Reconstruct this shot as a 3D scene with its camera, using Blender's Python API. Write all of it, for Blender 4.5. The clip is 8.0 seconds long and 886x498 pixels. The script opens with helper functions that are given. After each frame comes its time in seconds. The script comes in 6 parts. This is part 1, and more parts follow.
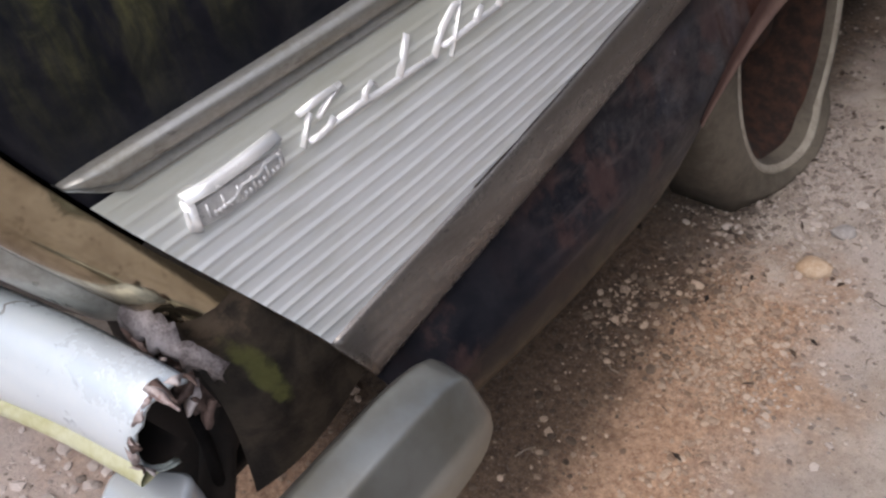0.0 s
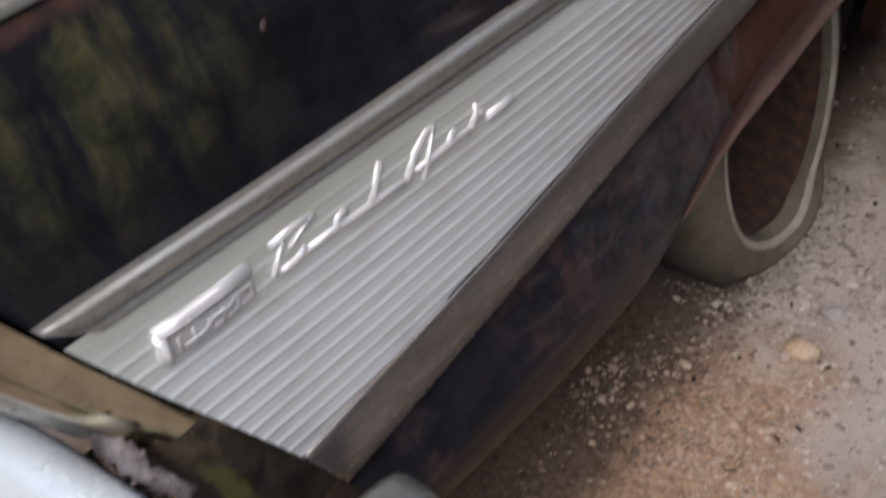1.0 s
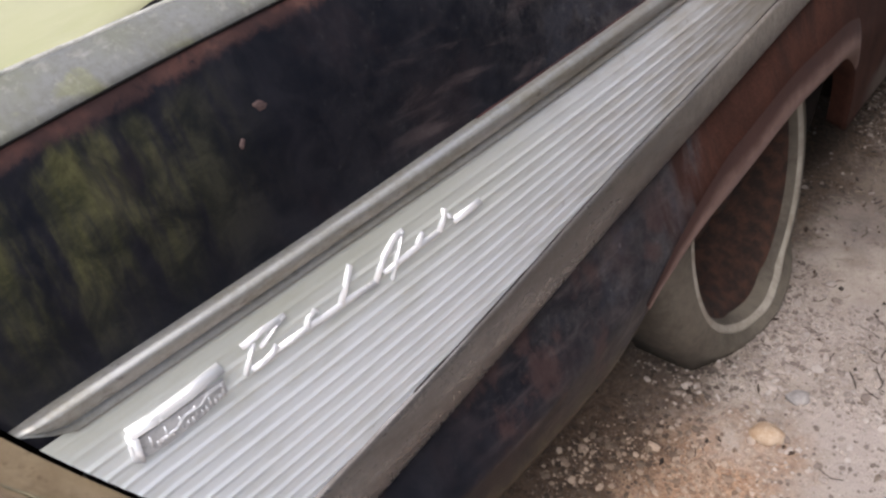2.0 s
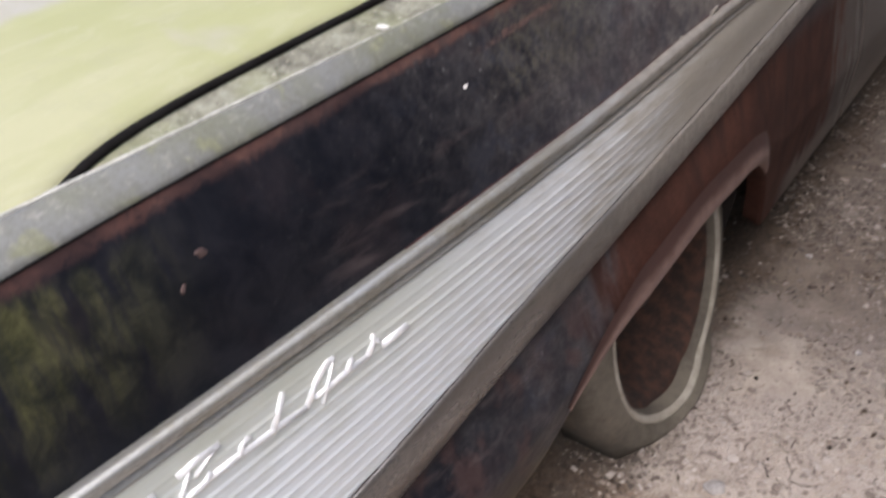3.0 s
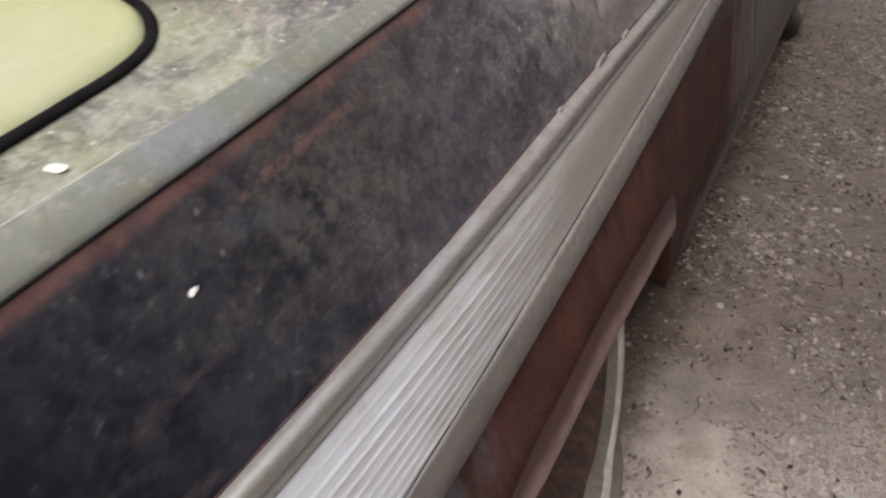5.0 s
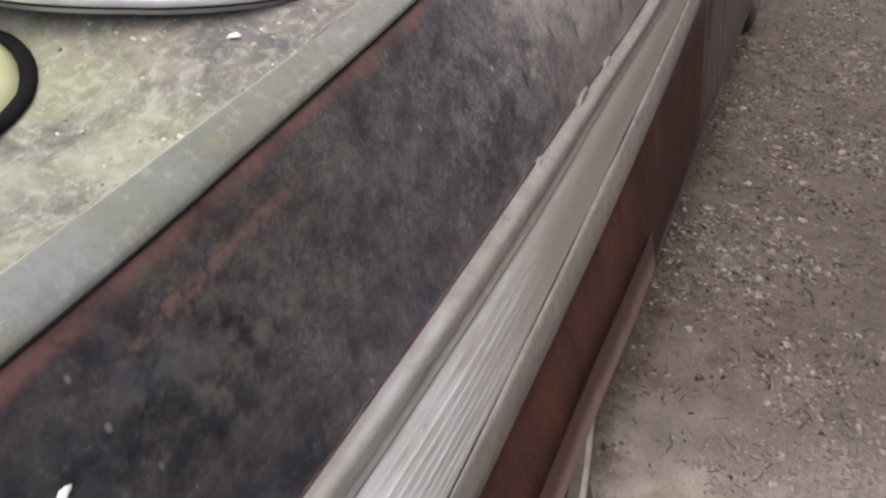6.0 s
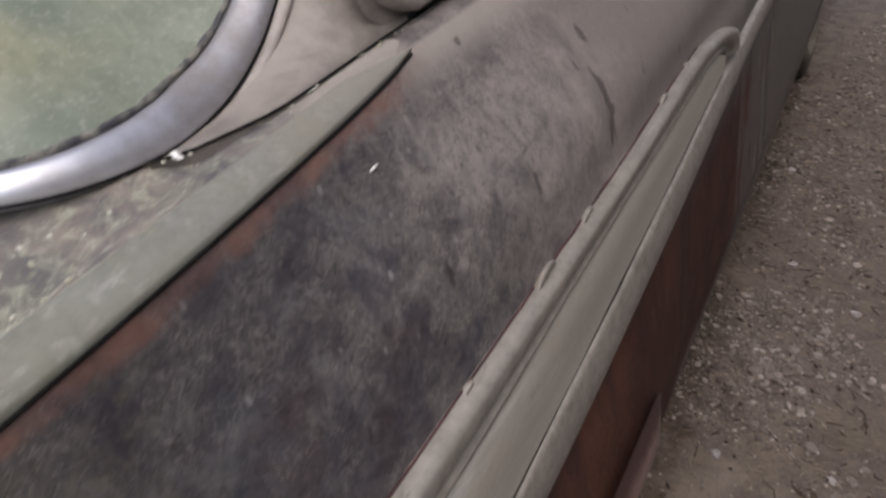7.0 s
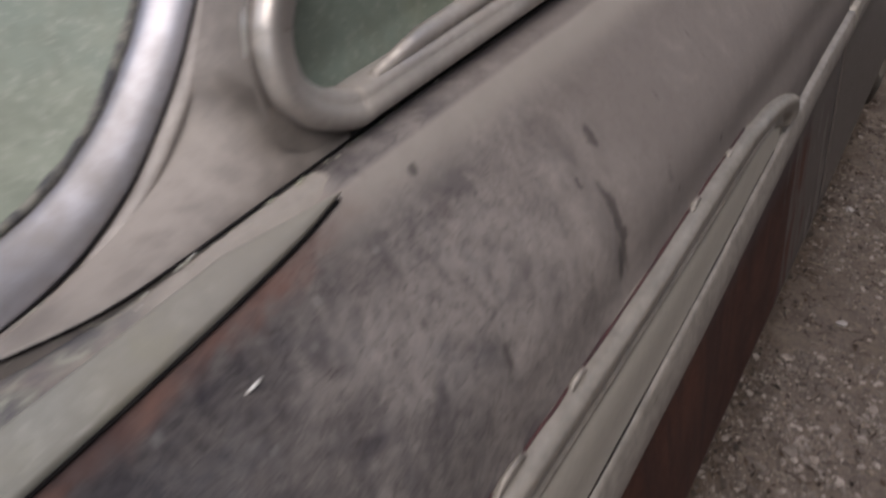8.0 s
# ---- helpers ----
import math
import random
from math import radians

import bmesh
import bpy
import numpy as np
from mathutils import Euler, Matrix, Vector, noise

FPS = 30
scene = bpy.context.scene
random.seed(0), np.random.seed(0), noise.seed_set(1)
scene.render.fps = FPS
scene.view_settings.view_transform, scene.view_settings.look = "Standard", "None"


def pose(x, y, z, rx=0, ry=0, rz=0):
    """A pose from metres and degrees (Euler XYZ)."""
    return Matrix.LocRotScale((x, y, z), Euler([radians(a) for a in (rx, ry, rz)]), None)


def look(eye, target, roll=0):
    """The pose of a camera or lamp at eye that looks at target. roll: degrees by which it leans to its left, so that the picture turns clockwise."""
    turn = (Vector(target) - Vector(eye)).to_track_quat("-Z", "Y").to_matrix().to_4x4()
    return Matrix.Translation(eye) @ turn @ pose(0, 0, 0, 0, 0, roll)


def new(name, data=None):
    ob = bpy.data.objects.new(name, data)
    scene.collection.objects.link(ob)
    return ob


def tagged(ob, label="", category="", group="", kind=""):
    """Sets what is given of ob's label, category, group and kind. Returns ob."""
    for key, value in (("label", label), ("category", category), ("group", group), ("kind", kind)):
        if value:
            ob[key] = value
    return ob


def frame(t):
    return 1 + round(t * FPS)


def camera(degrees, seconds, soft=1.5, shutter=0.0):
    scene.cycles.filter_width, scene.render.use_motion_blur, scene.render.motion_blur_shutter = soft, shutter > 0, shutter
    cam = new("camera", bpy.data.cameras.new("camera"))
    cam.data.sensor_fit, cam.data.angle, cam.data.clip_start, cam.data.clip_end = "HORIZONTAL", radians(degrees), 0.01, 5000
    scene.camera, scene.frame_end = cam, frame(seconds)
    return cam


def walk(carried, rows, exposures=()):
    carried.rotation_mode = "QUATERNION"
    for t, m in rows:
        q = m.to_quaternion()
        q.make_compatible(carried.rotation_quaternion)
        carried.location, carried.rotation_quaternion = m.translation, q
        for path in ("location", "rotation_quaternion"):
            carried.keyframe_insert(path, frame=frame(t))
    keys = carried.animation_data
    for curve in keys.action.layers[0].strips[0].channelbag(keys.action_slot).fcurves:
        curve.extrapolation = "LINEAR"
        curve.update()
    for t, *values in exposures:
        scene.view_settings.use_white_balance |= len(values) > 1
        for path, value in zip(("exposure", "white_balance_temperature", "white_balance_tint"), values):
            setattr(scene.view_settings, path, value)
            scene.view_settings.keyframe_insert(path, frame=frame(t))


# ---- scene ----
cam = camera(56.8, 8.0, soft=2.4, shutter=0.5)
PATH = [
    (0.0, (0.029, 0.008, 1.001), (-0.870, 1.128, -0.391), -3.2),
    (0.5, (0.033, 0.034, 1.014), (-0.890, 1.100, -0.404), -4.5),
    (1.0, (0.042, 0.064, 1.075), (-0.915, 1.199, -0.266), -3.3),
    (1.2, (0.051, 0.079, 1.102), (-0.919, 1.241, -0.204), -2.5),
    (2.5, (0.070, 0.075, 1.161), (-0.920, 1.331, -0.040), -0.9),
    (3.0, (0.084, 0.083, 1.237), (-0.848, 1.440, 0.102), 2.0),
    (3.5, (0.082, 0.066, 1.288), (-0.816, 1.491, 0.210), 3.5),
    (4.0, (0.058, 0.140, 1.260), (-0.801, 1.583, 0.174), 3.9),
    (4.5, (-0.029, 0.368, 1.210), (-0.805, 1.821, 0.075), 3.5),
    (4.7, (-0.056, 0.443, 1.200), (-0.800, 1.901, 0.050), 2.9),
    (5.8, (-0.171, 0.679, 1.161), (-0.727, 2.172, -0.048), 4.4),
    (6.0, (-0.181, 0.688, 1.175), (-0.734, 2.186, -0.030), 4.9),
    (6.5, (-0.195, 0.825, 1.156), (-0.801, 2.310, -0.039), 4.8),
    (7.0, (-0.195, 0.983, 1.183), (-0.862, 2.450, -0.002), 3.9),
    (7.5, (-0.208, 1.038, 1.196), (-0.947, 2.440, -0.024), 3.2),
    (8.0, (-0.235, 1.184, 1.201), (-0.972, 2.571, -0.039), 5.7),
]
walk(cam, [(t, look(eye, target, roll)) for t, eye, target, roll in PATH], exposures=[(0.0, 0.50), (0.5, 0.45), (1.0, 0.30), (1.2, 0.38), (2.5, 0.95), (4.5, 0.95), (6.0, 1.12), (6.5, 0.88), (7.0, 0.66), (7.5, 0.50), (8.0, 0.50)])

# ---- light: overcast daylight ----
world = bpy.data.worlds.new("overcast_sky")
scene.world = world
world.use_nodes = True
wn = world.node_tree
sky = wn.nodes.new("ShaderNodeTexSky")
sky.sky_type, sky.sun_disc = "NISHITA", False
sky.sun_elevation, sky.sun_rotation = radians(65), radians(172)
sky.air_density, sky.dust_density = 1.0, 4.0
veil = wn.nodes.new("ShaderNodeHueSaturation")
veil.inputs["Saturation"].default_value = 0.90
wn.links.new(sky.outputs[0], veil.inputs["Color"])
wn.links.new(veil.outputs[0], wn.nodes["Background"].inputs[0])
wn.nodes["Background"].inputs[1].default_value = 0.10
sun_data = bpy.data.lights.new("sun", "SUN")
sun_data.energy, sun_data.angle, sun_data.color = 1.45, radians(80), (1.0, 0.950, 0.985)
sun = new("sun", sun_data)
sun.matrix_world = look((-0.1, -1.05, 3.2), (-0.4, 0.3, 0.2))


# ---- materials ----
class Nodes:
    """Short hand for building a node material."""
    def __init__(self, name, rough=0.6, metal=0.0):
        self.mat = bpy.data.materials.new(name)
        self.mat.use_nodes = True
        self.tree = self.mat.node_tree
        self.shader = self.tree.nodes["Principled BSDF"]
        self.shader.inputs["Roughness"].default_value = rough
        self.shader.inputs["Metallic"].default_value = metal
        self.coords = self.tree.nodes.new("ShaderNodeTexCoord")
        self.xyz = self.coords.outputs["Object"]
        self.uv = self.coords.outputs["UV"]

    def put(self, socket, value):
        if isinstance(value, bpy.types.NodeSocket):
            self.tree.links.new(value, socket)
        elif isinstance(value, tuple) and len(value) == 3 and socket.type == "RGBA":
            socket.default_value = (*value, 1.0)
        else:
            socket.default_value = value

    def math(self, op, a, b=0.0, c=0.0):
        n = self.tree.nodes.new("ShaderNodeMath")
        n.operation = op
        for i, v in enumerate((a, b, c)):
            self.put(n.inputs[i], v)
        return n.outputs[0]

    def ramp(self, v, lo, hi):
        """0 below lo to 1 above hi (or the other way round), soft."""
        n = self.tree.nodes.new("ShaderNodeMapRange")
        n.interpolation_type = "SMOOTHSTEP"
        self.put(n.inputs[0], v)
        if lo <= hi:
            n.inputs[1].default_value, n.inputs[2].default_value = lo, hi
        else:
            n.inputs[1].default_value, n.inputs[2].default_value = hi, lo
            n.inputs[3].default_value, n.inputs[4].default_value = 1.0, 0.0
        return n.outputs[0]

    def scaled(self, vec, sx, sy, sz):
        n = self.tree.nodes.new("ShaderNodeMapping")
        self.put(n.inputs[0], vec)
        n.inputs[3].default_value = (sx, sy, sz)
        return n.outputs[0]

    def noise(self, scale, detail=4.0, rough=0.55, vec=None, warp=0.0):
        n = self.tree.nodes.new("ShaderNodeTexNoise")
        self.put(n.inputs["Vector"], vec or self.xyz)
        n.inputs["Scale"].default_value = scale
        n.inputs["Detail"].default_value = detail
        n.inputs["Roughness"].default_value = rough
        n.inputs["Distortion"].default_value = warp
        return n.outputs[0]

    def cells(self, scale, vec=None):
        n = self.tree.nodes.new("ShaderNodeTexVoronoi")
        self.put(n.inputs["Vector"], vec or self.xyz)
        n.inputs["Scale"].default_value = scale
        return n.outputs

    def split(self, vec):
        n = self.tree.nodes.new("ShaderNodeSeparateXYZ")
        self.put(n.inputs[0], vec)
        return n.outputs

    def mix(self, f, a, b):
        n = self.tree.nodes.new("ShaderNodeMix")
        n.data_type = "RGBA"
        self.put(n.inputs[0], f)
        self.put(n.inputs[6], a)
        self.put(n.inputs[7], b)
        return n.outputs[2]

    def lerp(self, f, a, b):
        n = self.tree.nodes.new("ShaderNodeMix")
        self.put(n.inputs[0], f)
        self.put(n.inputs[2], a)
        self.put(n.inputs[3], b)
        return n.outputs[0]

    def bump(self, height, strength=0.3, distance=0.002):
        n = self.tree.nodes.new("ShaderNodeBump")
        n.inputs["Strength"].default_value = strength
        n.inputs["Distance"].default_value = distance
        self.put(n.inputs["Height"], height)
        self.put(self.shader.inputs["Normal"], n.outputs[0])

    def done(self, color, rough=None, metal=None):
        self.put(self.shader.inputs["Base Color"], color)
        if rough is not None:
            self.put(self.shader.inputs["Roughness"], rough)
        if metal is not None:
            self.put(self.shader.inputs["Metallic"], metal)
        return self.mat


def two_tone(name, a, b, scale, rough=0.6, metal=0.0, bump=0.2, fine=None, distance=0.002):
    """A plain worn surface: two colours mixed by noise at two scales, with relief."""
    n = Nodes(name, rough, metal)
    big, small = n.noise(scale, 5, 0.6), n.noise(fine or scale * 9, 6, 0.65)
    f = n.ramp(n.math("ADD", n.math("MULTIPLY", big, 0.65), n.math("MULTIPLY", small, 0.35)), 0.38, 0.62)
    n.bump(small, bump, distance)
    return n.done(n.mix(f, a, b), n.lerp(f, max(rough - 0.08, 0.05), min(rough + 0.12, 1.0)))


def paint_material():
    """Old dark paint: navy black, bare primer and rust, algae at the tail, dust and grey oxide forwards."""
    n = Nodes("weathered_dark_paint", 0.5)
    n.shader.inputs["Specular IOR Level"].default_value = 0.22
    y, v = n.split(n.uv)[0], n.split(n.uv)[1]
    z = n.split(n.xyz)[2]
    big, mid, fine = n.noise(5, 5, 0.6), n.noise(24, 6, 0.68, warp=0.5), n.noise(190, 5, 0.78)
    hair = n.noise(1.0, 5, 0.70, vec=n.scaled(n.xyz, 95, 105, 105), warp=0.3)
    blotch = n.noise(46, 5, 0.64, warp=0.5)
    streak = n.noise(1.0, 5, 0.65, vec=n.scaled(n.xyz, 9, 26, 5))
    off = lambda s, k: n.math("MULTIPLY", n.math("SUBTRACT", s, 0.5), k)
    col = n.mix(n.ramp(mid, 0.35, 0.7), (0.005, 0.006, 0.010), (0.014, 0.014, 0.019))
    # mottled mauve-grey oxide in fine specks
    mottle = n.math("ADD", n.math("MULTIPLY", blotch, 0.62), n.math("MULTIPLY", hair, 0.38))
    col = n.mix(n.math("MULTIPLY", n.ramp(n.math("ADD", y, off(big, 0.7)), 0.70, 1.20), 0.90), col, n.mix(n.ramp(mid, 0.35, 0.65), (0.042, 0.038, 0.046), (0.078, 0.071, 0.072)))
    oxide = n.math("MULTIPLY", n.ramp(mottle, 0.38, 0.72), n.ramp(n.math("ADD", y, off(big, 0.7)), 0.45, 1.25))
    col = n.mix(n.math("MULTIPLY", oxide, 0.60), col, n.mix(big, (0.100, 0.094, 0.095), (0.145, 0.136, 0.130)))
    thread = n.math("MULTIPLY", n.ramp(hair, 0.58, 0.72), n.ramp(n.math("ADD", y, off(big, 0.9)), 0.40, 1.0))
    col = n.mix(n.math("MULTIPLY", thread, 0.30), col, (0.205, 0.200, 0.198))
    # chalky grey clouds a hand below the trim
    cloud = n.math("MULTIPLY", n.ramp(n.math("ADD", n.math("MULTIPLY", n.noise(13, 5, 0.62, warp=0.8), 0.7), n.math("MULTIPLY", blotch, 0.3)), 0.45, 0.62), n.math("MULTIPLY", n.ramp(v, 0.02, 0.05), n.ramp(n.math("ADD", v, off(big, 0.10)), 0.125, 0.075)))
    cloud = n.math("MULTIPLY", cloud, n.ramp(y, 0.75, 1.05))
    col = n.mix(n.math("MULTIPLY", cloud, 0.42), col, (0.175, 0.172, 0.172))
    vein = n.math("ABSOLUTE", n.math("SUBTRACT", n.noise(118, 3, 0.6, warp=0.8), 0.5))
    worm = n.math("MULTIPLY", n.ramp(vein, 0.030, 0.004), n.math("MULTIPLY", n.ramp(n.math("ADD", y, off(big, 0.8)), 0.75, 1.25), n.ramp(mid, 0.40, 0.62)))
    col = n.mix(n.math("MULTIPLY", worm, 0.20), col, (0.24, 0.222, 0.205))
    crack = n.math("ABSOLUTE", n.math("SUBTRACT", n.noise(64, 3, 0.6, warp=1.0), 0.5))
    dark = n.math("MULTIPLY", n.ramp(crack, 0.022, 0.004), n.ramp(n.math("ADD", y, off(big, 0.8)), 0.85, 1.2))
    # brown and olive tints in broad patches
    col = n.mix(n.math("MULTIPLY", n.ramp(n.noise(7, 4, 0.6), 0.50, 0.66), n.lerp(n.ramp(y, 0.7, 0.95), 0.15, 0.45)), col, (0.062, 0.040, 0.040))
    col = n.mix(n.math("MULTIPLY", n.math("MULTIPLY", n.ramp(n.noise(17, 4, 0.62, warp=0.6), 0.54, 0.66), n.ramp(y, 0.6, 0.95)), 0.40), col, (0.046, 0.050, 0.066))
    spot = n.math("MULTIPLY", n.ramp(n.math("ABSOLUTE", n.math("SUBTRACT", n.math("ADD", y, off(mid, 0.3)), 1.03)), 0.17, 0.07), n.ramp(z, 0.78, 0.84))
    olive = n.math("MULTIPLY", n.ramp(n.math("ADD", n.math("MULTIPLY", hair, 0.6), n.math("MULTIPLY", blotch, 0.4)), 0.44, 0.60), spot)
    col = n.mix(n.math("MULTIPLY", olive, 0.5), col, n.mix(fine, (0.050, 0.046, 0.026), (0.150, 0.136, 0.090)))
    # soft smears above the moulding, drawn out along the body
    smear = n.math("MULTIPLY", n.ramp(n.noise(1.0, 5, 0.62, vec=n.scaled(n.xyz, 20, 9, 52), warp=0.4), 0.50, 0.72), n.math("MULTIPLY", n.ramp(z, 0.83, 0.78), n.math("MULTIPLY", n.ramp(y, 0.50, 0.66), n.ramp(y, 1.15, 0.98))))
    col = n.mix(n.math("MULTIPLY", smear, 0.36), col, n.mix(mid, (0.085, 0.060, 0.060), (0.180, 0.145, 0.140)))
    # pale scuffs and chips in fine flecks
    chip = n.cells(75, n.scaled(n.xyz, 1.0, 1.35, 0.75))
    flecks = n.math("MULTIPLY", n.ramp(chip[0], 0.26, 0.12), n.ramp(n.split(chip[1])[0], 0.90, 0.94))
    flecks = n.math("MULTIPLY", flecks, n.math("MULTIPLY", n.ramp(y, 0.7, 0.95), n.ramp(big, 0.42, 0.58)))
    col = n.mix(n.math("MULTIPLY", flecks, 0.6), col, (0.33, 0.32, 0.31))
    # taupe dust, thick towards the cabin
    front = n.math("ADD", y, n.math("ADD", off(big, 0.40), n.math("ADD", off(mid, 0.30), off(hair, 0.22))))
    grey = n.mix(n.ramp(n.math("ADD", n.math("MULTIPLY", mottle, n.lerp(n.ramp(y, 1.5, 1.8), 0.55, 0.25)), n.math("MULTIPLY", mid, 0.35)), 0.28, 0.58), (0.185, 0.160, 0.144), (0.298, 0.261, 0.235))
    dust = n.math("MULTIPLY", n.ramp(front, 1.24, 1.72), n.ramp(z, 0.64, 0.78))
    col = n.mix(n.math("MULTIPLY", dust, 0.93), col, grey)
    col = n.mix(n.math("MULTIPLY", dark, n.lerp(n.ramp(y, 1.45, 1.7), 0.5, 0.12)), col, (0.022, 0.018, 0.018))
    col = n.mix(n.math("MULTIPLY", n.math("MULTIPLY", worm, n.ramp(y, 1.75, 1.45)), 0.30), col, (0.30, 0.27, 0.245))
    foot = n.math("MULTIPLY", n.ramp(n.math("ADD", v, off(mid, 0.016)), 0.024, 0.004), n.ramp(y, 1.42, 1.47))
    col = n.mix(n.math("MULTIPLY", foot, 0.85), col, n.mix(mid, (0.255, 0.226, 0.199), (0.340, 0.305, 0.270)))
    # dark scars in the dust
    scar = n.math("MULTIPLY", n.ramp(n.noise(1.0, 4, 0.6, vec=n.scaled(n.xyz, 10, 34, 12)), 0.64, 0.71), n.ramp(y, 1.1, 1.4))
    col = n.mix(n.math("MULTIPLY", scar, 0.55), col, (0.050, 0.044, 0.042))
    pits = n.cells(48, n.scaled(n.xyz, 1.0, 1.6, 0.7))
    pit = n.math("MULTIPLY", n.ramp(pits[0], 0.24, 0.12), n.math("MULTIPLY", n.ramp(n.split(pits[1])[1], 0.97, 0.985), n.ramp(y, 1.3, 1.5)))
    for cy, cz, ry, rz in ((1.680, 0.848, 0.006, 0.034), (1.670, 0.826, 0.008, 0.014), (1.515, 0.848, 0.004, 0.010), (1.378, 0.845, 0.0032, 0.010), (1.70, 0.900, 0.005, 0.007), (1.655, 0.888, 0.003, 0.004), (1.53, 0.940, 0.004, 0.003)):
        dy = n.math("DIVIDE", n.math("ADD", n.math("SUBTRACT", y, cy), off(blotch, 0.02)), ry)
        dz = n.math("DIVIDE", n.math("SUBTRACT", z, cz), rz)
        pit = n.math("MAXIMUM", pit, n.ramp(n.math("ADD", n.math("MULTIPLY", dy, dy), n.math("MULTIPLY", dz, dz)), 1.3, 0.3))
    col = n.mix(n.math("MULTIPLY", pit, 0.6), col, (0.026, 0.021, 0.021))
    # red oxide below the lower moulding, round the wheel opening
    low = n.math("MULTIPLY", n.ramp(z, 0.70, 0.60), n.ramp(n.math("ADD", y, off(streak, 0.45)), 1.00, 1.12))
    low = n.math("MULTIPLY", low, n.ramp(n.math("ADD", y, off(streak, 1.1)), 2.62, 2.50))
    red = n.mix(n.ramp(n.math("ADD", n.math("MULTIPLY", big, 0.6), n.math("MULTIPLY", fine, 0.4)), 0.36, 0.64), (0.034, 0.0140, 0.0100), (0.096, 0.0390, 0.0265))
    red = n.mix(n.math("MULTIPLY", n.ramp(n.math("ADD", n.math("MULTIPLY", hair, 0.5), n.math("MULTIPLY", mid, 0.5)), 0.56, 0.68), 0.28), red, (0.10, 0.066, 0.055))
    red = n.mix(n.math("MULTIPLY", n.ramp(n.math("ADD", n.math("MULTIPLY", streak, 0.6), n.math("MULTIPLY", big, 0.4)), 0.47, 0.62), 0.62), red, (0.020, 0.0125, 0.0115))
    col = n.mix(low, col, red)
    door = n.math("MULTIPLY", n.ramp(n.math("ADD", y, off(streak, 0.7)), 2.28, 2.36), n.ramp(z, 0.80, 0.72))
    col = n.mix(n.math("MULTIPLY", door, 0.9), col, n.mix(mid, (0.085, 0.072, 0.064), (0.13, 0.112, 0.10)))
    sill = n.math("MULTIPLY", n.ramp(n.math("ADD", z, off(streak, 0.10)), 0.30, 0.24), n.ramp(y, 1.95, 2.1))
    col = n.mix(n.math("MULTIPLY", sill, 0.8), col, (0.17, 0.145, 0.125))
    # rust blotches at the tail, low down
    blot = n.math("MULTIPLY", n.ramp(n.noise(9, 6, 0.66, warp=0.2), 0.52, 0.62), n.ramp(z, 0.54, 0.46))
    blot = n.math("MULTIPLY", blot, n.ramp(y, 1.08, 0.95))
    col = n.mix(n.math("MULTIPLY", blot, 0.50), col, n.mix(fine, (0.052, 0.030, 0.028), (0.105, 0.062, 0.056)))
    # rust band under the fin trim
    edge = n.math("ADD", v, n.math("ADD", off(n.noise(15, 5, 0.65), 0.020), off(fine, 0.008)))
    band = n.math("MULTIPLY", n.ramp(n.math("SUBTRACT", n.math("ADD", edge, off(mottle, 0.024)), n.math("MULTIPLY", n.ramp(y, 1.0, 0.75), 0.0008)), 0.0160, 0.0060), n.ramp(n.math("ADD", y, off(mid, 0.1)), 1.50, 1.40))
    rust = n.mix(n.ramp(n.math("ADD", n.math("MULTIPLY", mid, 0.6), n.math("MULTIPLY", y, 0.28)), 0.40, 0.78), (0.088, 0.043, 0.037), (0.245, 0.140, 0.110))
    band = n.math("MULTIPLY", band, n.ramp(n.math("ADD", mottle, n.math("MULTIPLY", mid, 0.5)), 0.50, 0.74))
    band = n.math("MULTIPLY", band, n.lerp(n.ramp(n.noise(19, 4, 0.6, warp=0.6), 0.40, 0.58), 0.50, 1.0))
    col = n.mix(n.math("MULTIPLY", band, 0.92), col, n.mix(n.math("MULTIPLY", fine, 0.6), rust, (0.10, 0.05, 0.042)))
    # a second rust scrape a hand below it
    line = n.math("ABSOLUTE", n.math("SUBTRACT", n.math("ADD", v, off(mid, 0.010)), 0.0345))
    scrape = n.math("MULTIPLY", n.math("MULTIPLY", n.ramp(line, 0.0060, 0.0015), n.ramp(mid, 0.30, 0.52)), n.math("MULTIPLY", n.ramp(y, 0.86, 0.94), n.ramp(y, 1.10, 1.02)))
    col = n.mix(n.math("MULTIPLY", n.math("MULTIPLY", scrape, n.ramp(hair, 0.34, 0.58)), 0.60), col, (0.19, 0.105, 0.086))
    # algae running down the tail
    alg = n.math("MULTIPLY", n.ramp(streak, 0.36, 0.66), n.ramp(n.math("ADD", y, n.math("MULTIPLY", streak, 0.25)), 0.60, 0.42))
    alg = n.math("MULTIPLY", alg, n.math("MULTIPLY", n.ramp(z, 0.66, 0.78), n.ramp(n.math("ADD", v, off(streak, 0.05)), 0.012, 0.030)))
    col = n.mix(n.math("MULTIPLY", alg, 0.72), col, n.mix(n.ramp(mid, 0.3, 0.75), (0.022, 0.025, 0.008), (0.155, 0.150, 0.055)))
    # muddy splash along the bottom edge of the tail
    low_tan = n.math("MULTIPLY", n.ramp(n.math("ADD", z, off(mid, 0.10)), 0.33, 0.26), n.ramp(y, 1.1, 0.95))
    col = n.mix(n.math("MULTIPLY", low_tan, 0.8), col, (0.10, 0.085, 0.055))
    n.bump(n.math("ADD", fine, n.math("MULTIPLY", mid, 1.5)), 0.35, 0.0012)
    matt = n.math("MAXIMUM", n.math("MAXIMUM", dust, low), n.math("MAXIMUM", band, n.math("MAXIMUM", alg, thread)))
    return n.done(col, n.lerp(matt, n.lerp(mid, 0.36, 0.56), 0.85))


